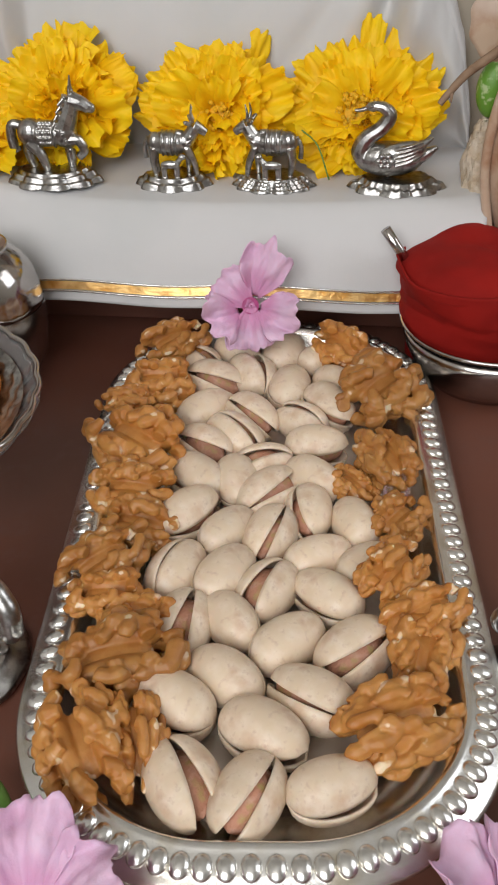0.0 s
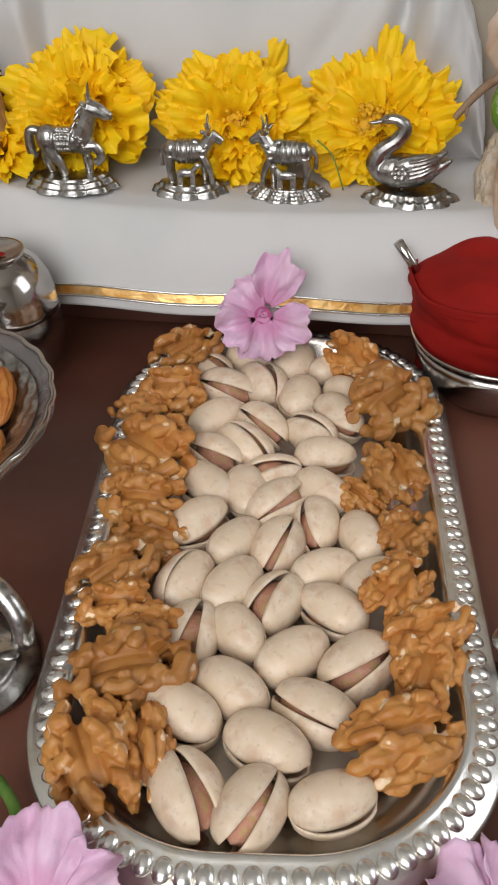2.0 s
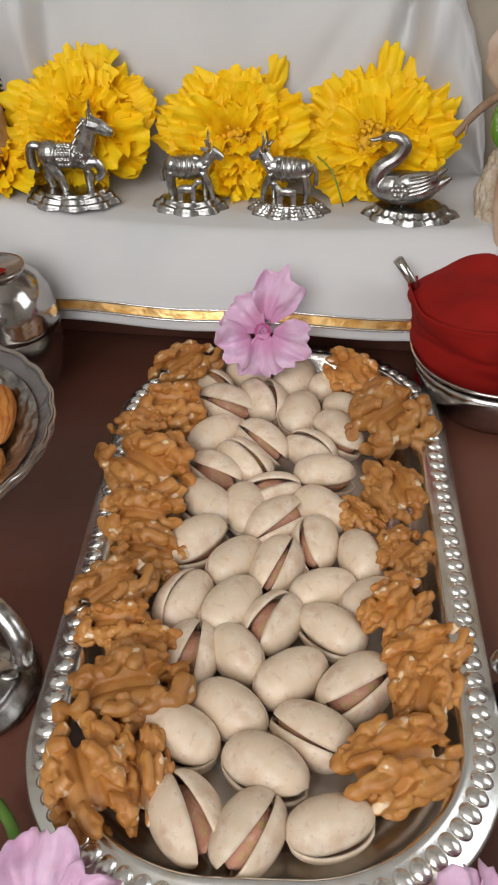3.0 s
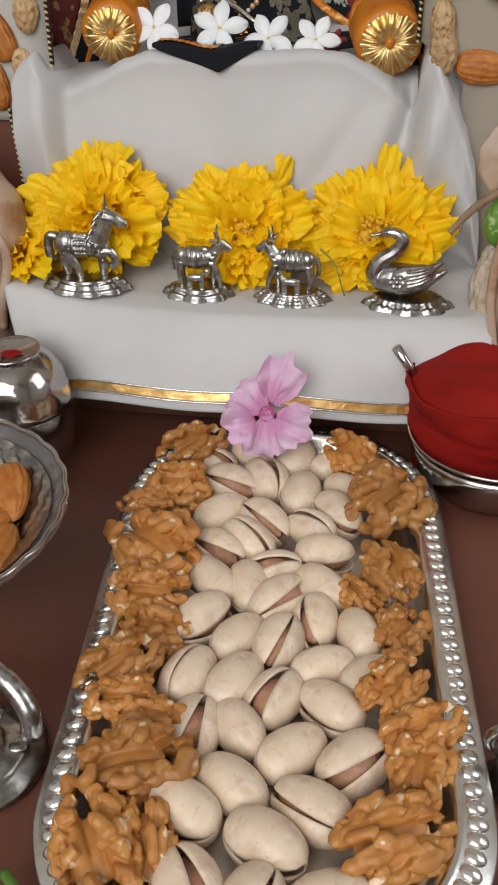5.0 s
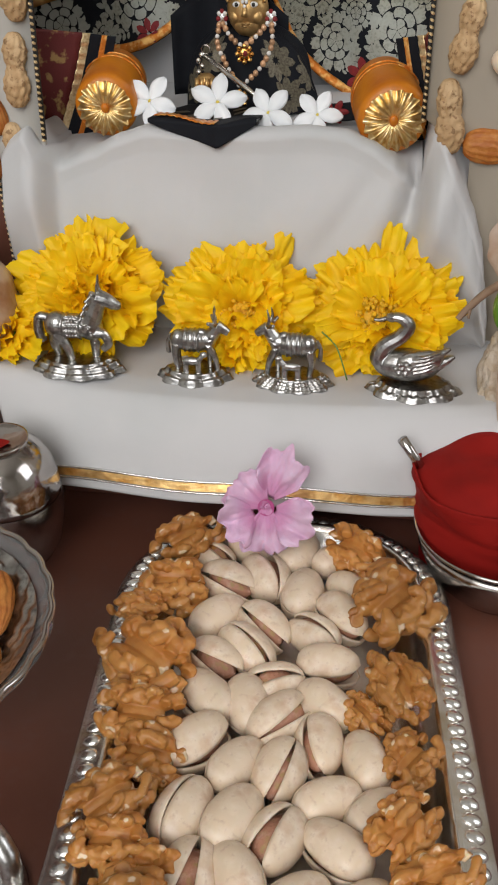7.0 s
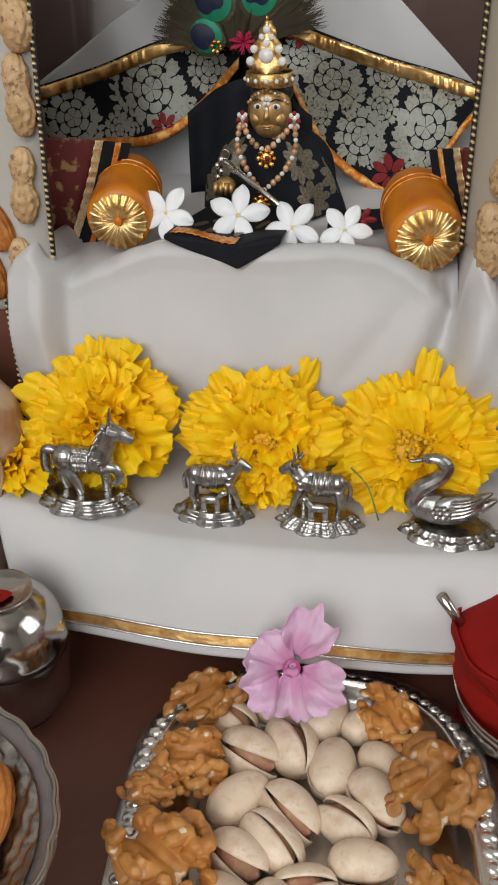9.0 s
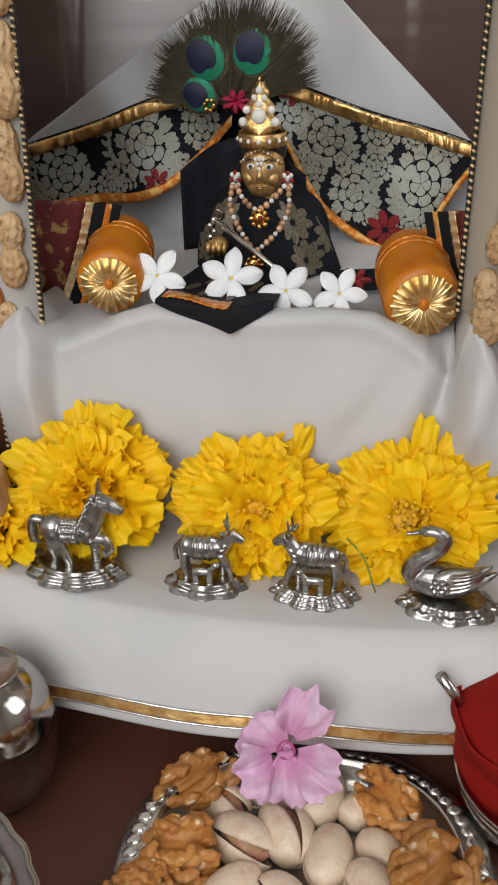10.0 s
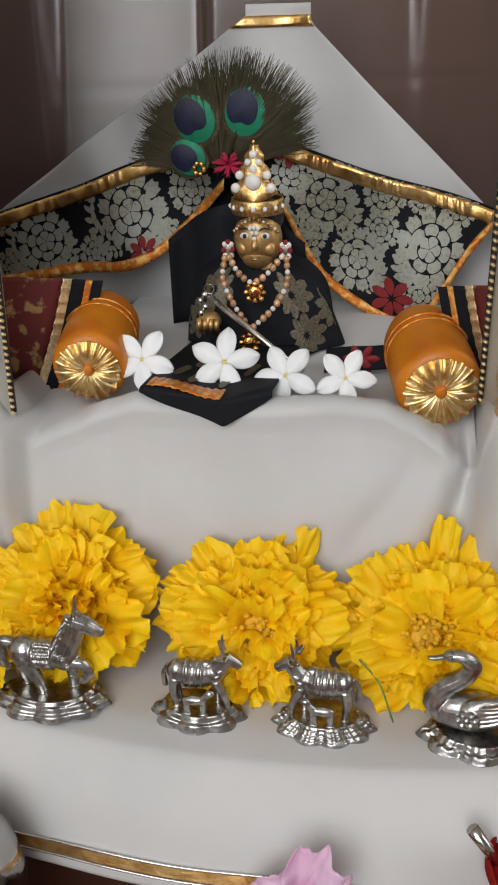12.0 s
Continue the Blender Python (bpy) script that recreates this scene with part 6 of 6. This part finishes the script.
# ---- peacock feathers behind the crown ----
def feathers():
    f = thing("peacock_feathers", at(-0.0445, 0.196, 0.2125), "fan of peacock feather eyes with dark fringed barbs", "feather")
    rnd = random.Random(5)
    barbs = []
    for k in range(1500):
        w = radians(rnd.uniform(18, 172))
        r1 = 0.049 * (1 + 0.1 * math.sin(w * 2 - 0.4)) * rnd.uniform(0.82, 1.05) * (1.0 if w > 0.6 else 0.9)
        if w > 2.5:
            r1 *= 0.9
        r0 = rnd.uniform(0.006, 0.03)
        bend = rnd.uniform(-0.08, 0.08)
        y = rnd.uniform(-0.0015, 0.003)
        line = []
        for t in (0, 0.5, 1):
            r = r0 + (r1 - r0) * t
            a = w + bend * t * t
            line.append((r * math.cos(a), y - 0.004 * t + rnd.uniform(-0.0003, 0.0003), r * math.sin(a)))
        hw = 0.00022
        c, s = -math.sin(w) * hw, math.cos(w) * hw
        pts = [(x + c * k2, yy, z + s * k2) for (x, yy, z), g in zip(line, (1, 0.9, 0.35)) for k2 in (-g, g)]
        barbs.append((pts, [(0, 1, 3, 2), (2, 3, 5, 4)]))
    tagged(part("barb_fringe", joined(*barbs), BARB, f, "fine brown-black barbs"), kind="stuff")

    def fan(u, v):
        w = radians(32 + 122 * u)
        r = 0.039 * v * (1 + 0.03 * math.sin(40 * u) + 0.012 * noise.noise((u * 30, 0, 0)))
        return r * math.cos(w), 0.0035 + 0.0006 * math.sin(60 * u), r * math.sin(w)
    part("vane", surf(fan, 80, 8), OLIVE, f, "bronze-brown vane", thick=0.0004)
    for cx, cz, r, turn, dark in ((-0.0108, 0.0245, 1.0, 24, 0), (0.0122, 0.0272, 0.98, -10, 1), (-0.0145, 0.008, 0.8, 50, 0)):
        base = pose(cx, -0.0035, cz, 0, -turn, 0)
        disc = lambda rx, rz, y, dx=0.0, dz=0.0, notch=0.0: surf(lambda u, v: (dx + rx * v * (1 - notch * gauss(((2 * math.pi * u + math.pi / 2 + math.pi) % (2 * math.pi)) - math.pi, 0.5)) * math.cos(2 * math.pi * u), y - 0.0006 * (1 - v * v), dz + rz * v * (1 - notch * gauss(((2 * math.pi * u + math.pi / 2 + math.pi) % (2 * math.pi)) - math.pi, 0.5)) * math.sin(2 * math.pi * u)), 40, 6, True)
        part("eye_ring", disc(0.0115 * r, 0.0125 * r, 0.0012), OLIVE, f, m=base)
        ring = part("eye_green", disc(0.0092 * r, 0.0105 * r, 0.0003), TEAL, f, "shining green eye", m=base)
        part("eye_blue", disc(0.0071 * r, 0.0084 * r, -0.0006, -0.0013 * r, 0.0012 * r, 0.32), NAVY, f, "dark blue heart of the eye", m=base)
    for x0, x1 in ((-0.002, -0.0105), (0.002, 0.0085)):
        part("shaft", tube([(x0 * 0.5, -0.002, 0.0), (x1, -0.003, 0.02), (x1 * 1.25, -0.003, 0.036)], [0.0006, 0.0005, 0.0003], 6), OLIVE, f)
    tuft = [tube([(0, 0, 0), (0.0065 * math.cos(k * 0.9) * rnd.uniform(0.6, 1.2), -0.004 * rnd.uniform(0.3, 1.2), 0.005 * math.sin(k * 0.9) * rnd.uniform(0.6, 1.2))], [0.0009, 0.0003], 5) for k in range(120)]
    part("tuft", moved(joined(*tuft), pose(0.005, -0.006, 0.0055)), material("magenta_fluff", (0.4, 0.012, 0.06), 0.7), f, "fluffy crimson tuft")
    part("clasp", joined(*[ball(0.0012, 0.001, 0.0012, 8, 6, (-0.009 + 0.0022 * math.cos(k), -0.006, 0.0035 + 0.0024 * math.sin(k))) for k in range(7)]), GOLD, f, "small gold bead clasp")


feathers()


# ---- striped maroon fabric at both sides of the seat ----
def side_fabric(foot, head, across, label):
    """Bands laid side by side between a line of feet and a line of heads, each a little proud of the last."""
    s = thing("striped_fabric", SHRINE, label, "fabric", "striped fabrics beside the seat")
    p, q = Vector(foot), Vector(head)
    widths = [(-0.7, 0.46, MAROON, "maroon brocade with worn gold scallops"), (0.46, 0.6, BRAID_GOLD, "pale gold braid"), (0.6, 0.8, BLACK, "black band"), (0.8, 0.9, GOLD_ORANGE, "gold woven stripe"), (0.9, 1.05, BLACK, "black band")]
    for k, (w0, w1, mat, lab) in enumerate(widths):
        def f(u, v, w0=w0, w1=w1, k=k):
            w = w0 + (w1 - w0) * u
            c = p.lerp(q, v)
            bow = 0.001 * math.sin(math.pi * v) * across / abs(across)
            return c.x + across * w + bow, c.y + 0.014 * w - 0.0006 * k + 0.0006 * math.sin(60 * v) * (1 if k == 1 else 0), c.z - 0.004 * w
        part("stripe", surf(f, 10, 30), mat, s, lab, thick=0.0006)


side_fabric((-0.1155, 0.093, 0.146), (-0.101, 0.1, 0.19), 0.0235, "maroon, black and gold striped fabric beside the seat")
side_fabric((0.0865, 0.093, 0.148), (0.074, 0.1, 0.19), -0.0205, "maroon, black and gold striped fabric beside the seat")


# ---- a folded band of black cloth with red flowers on the seat, behind the white flowers ----
band = thing("folded_cloth", SHRINE, "folded black cloth with a red flower edge on the white seat", "cloth")
part("fold", surf(lambda u, v: (0.009 + 0.034 * u, 0.128 + 0.012 * v + 0.001 * math.sin(7 * u), 0.1445 + 0.0055 * math.sin(math.pi * 0.5 * v) + 0.004 * u), 24, 8), BLACK, band, thick=0.001)
for k in range(6):
    w = k * 1.047
    part("red_petal", ball(0.0034, 0.0007, 0.0017, 10, 6), RED_MOTIF, band, m=pose(0.024 + 0.0045 * math.cos(w), 0.1325 - 0.0025 + 0.002 * math.sin(w), 0.1502 + 0.0024 * math.sin(w), 0, -math.degrees(w), 0))
part("gold_edge", tube([(0.035 + 0.008 * k / 6, 0.127, 0.1492 + 0.001 * math.sin(k)) for k in range(7)], 0.0011, 8), GOLD, band, "gold braid end")
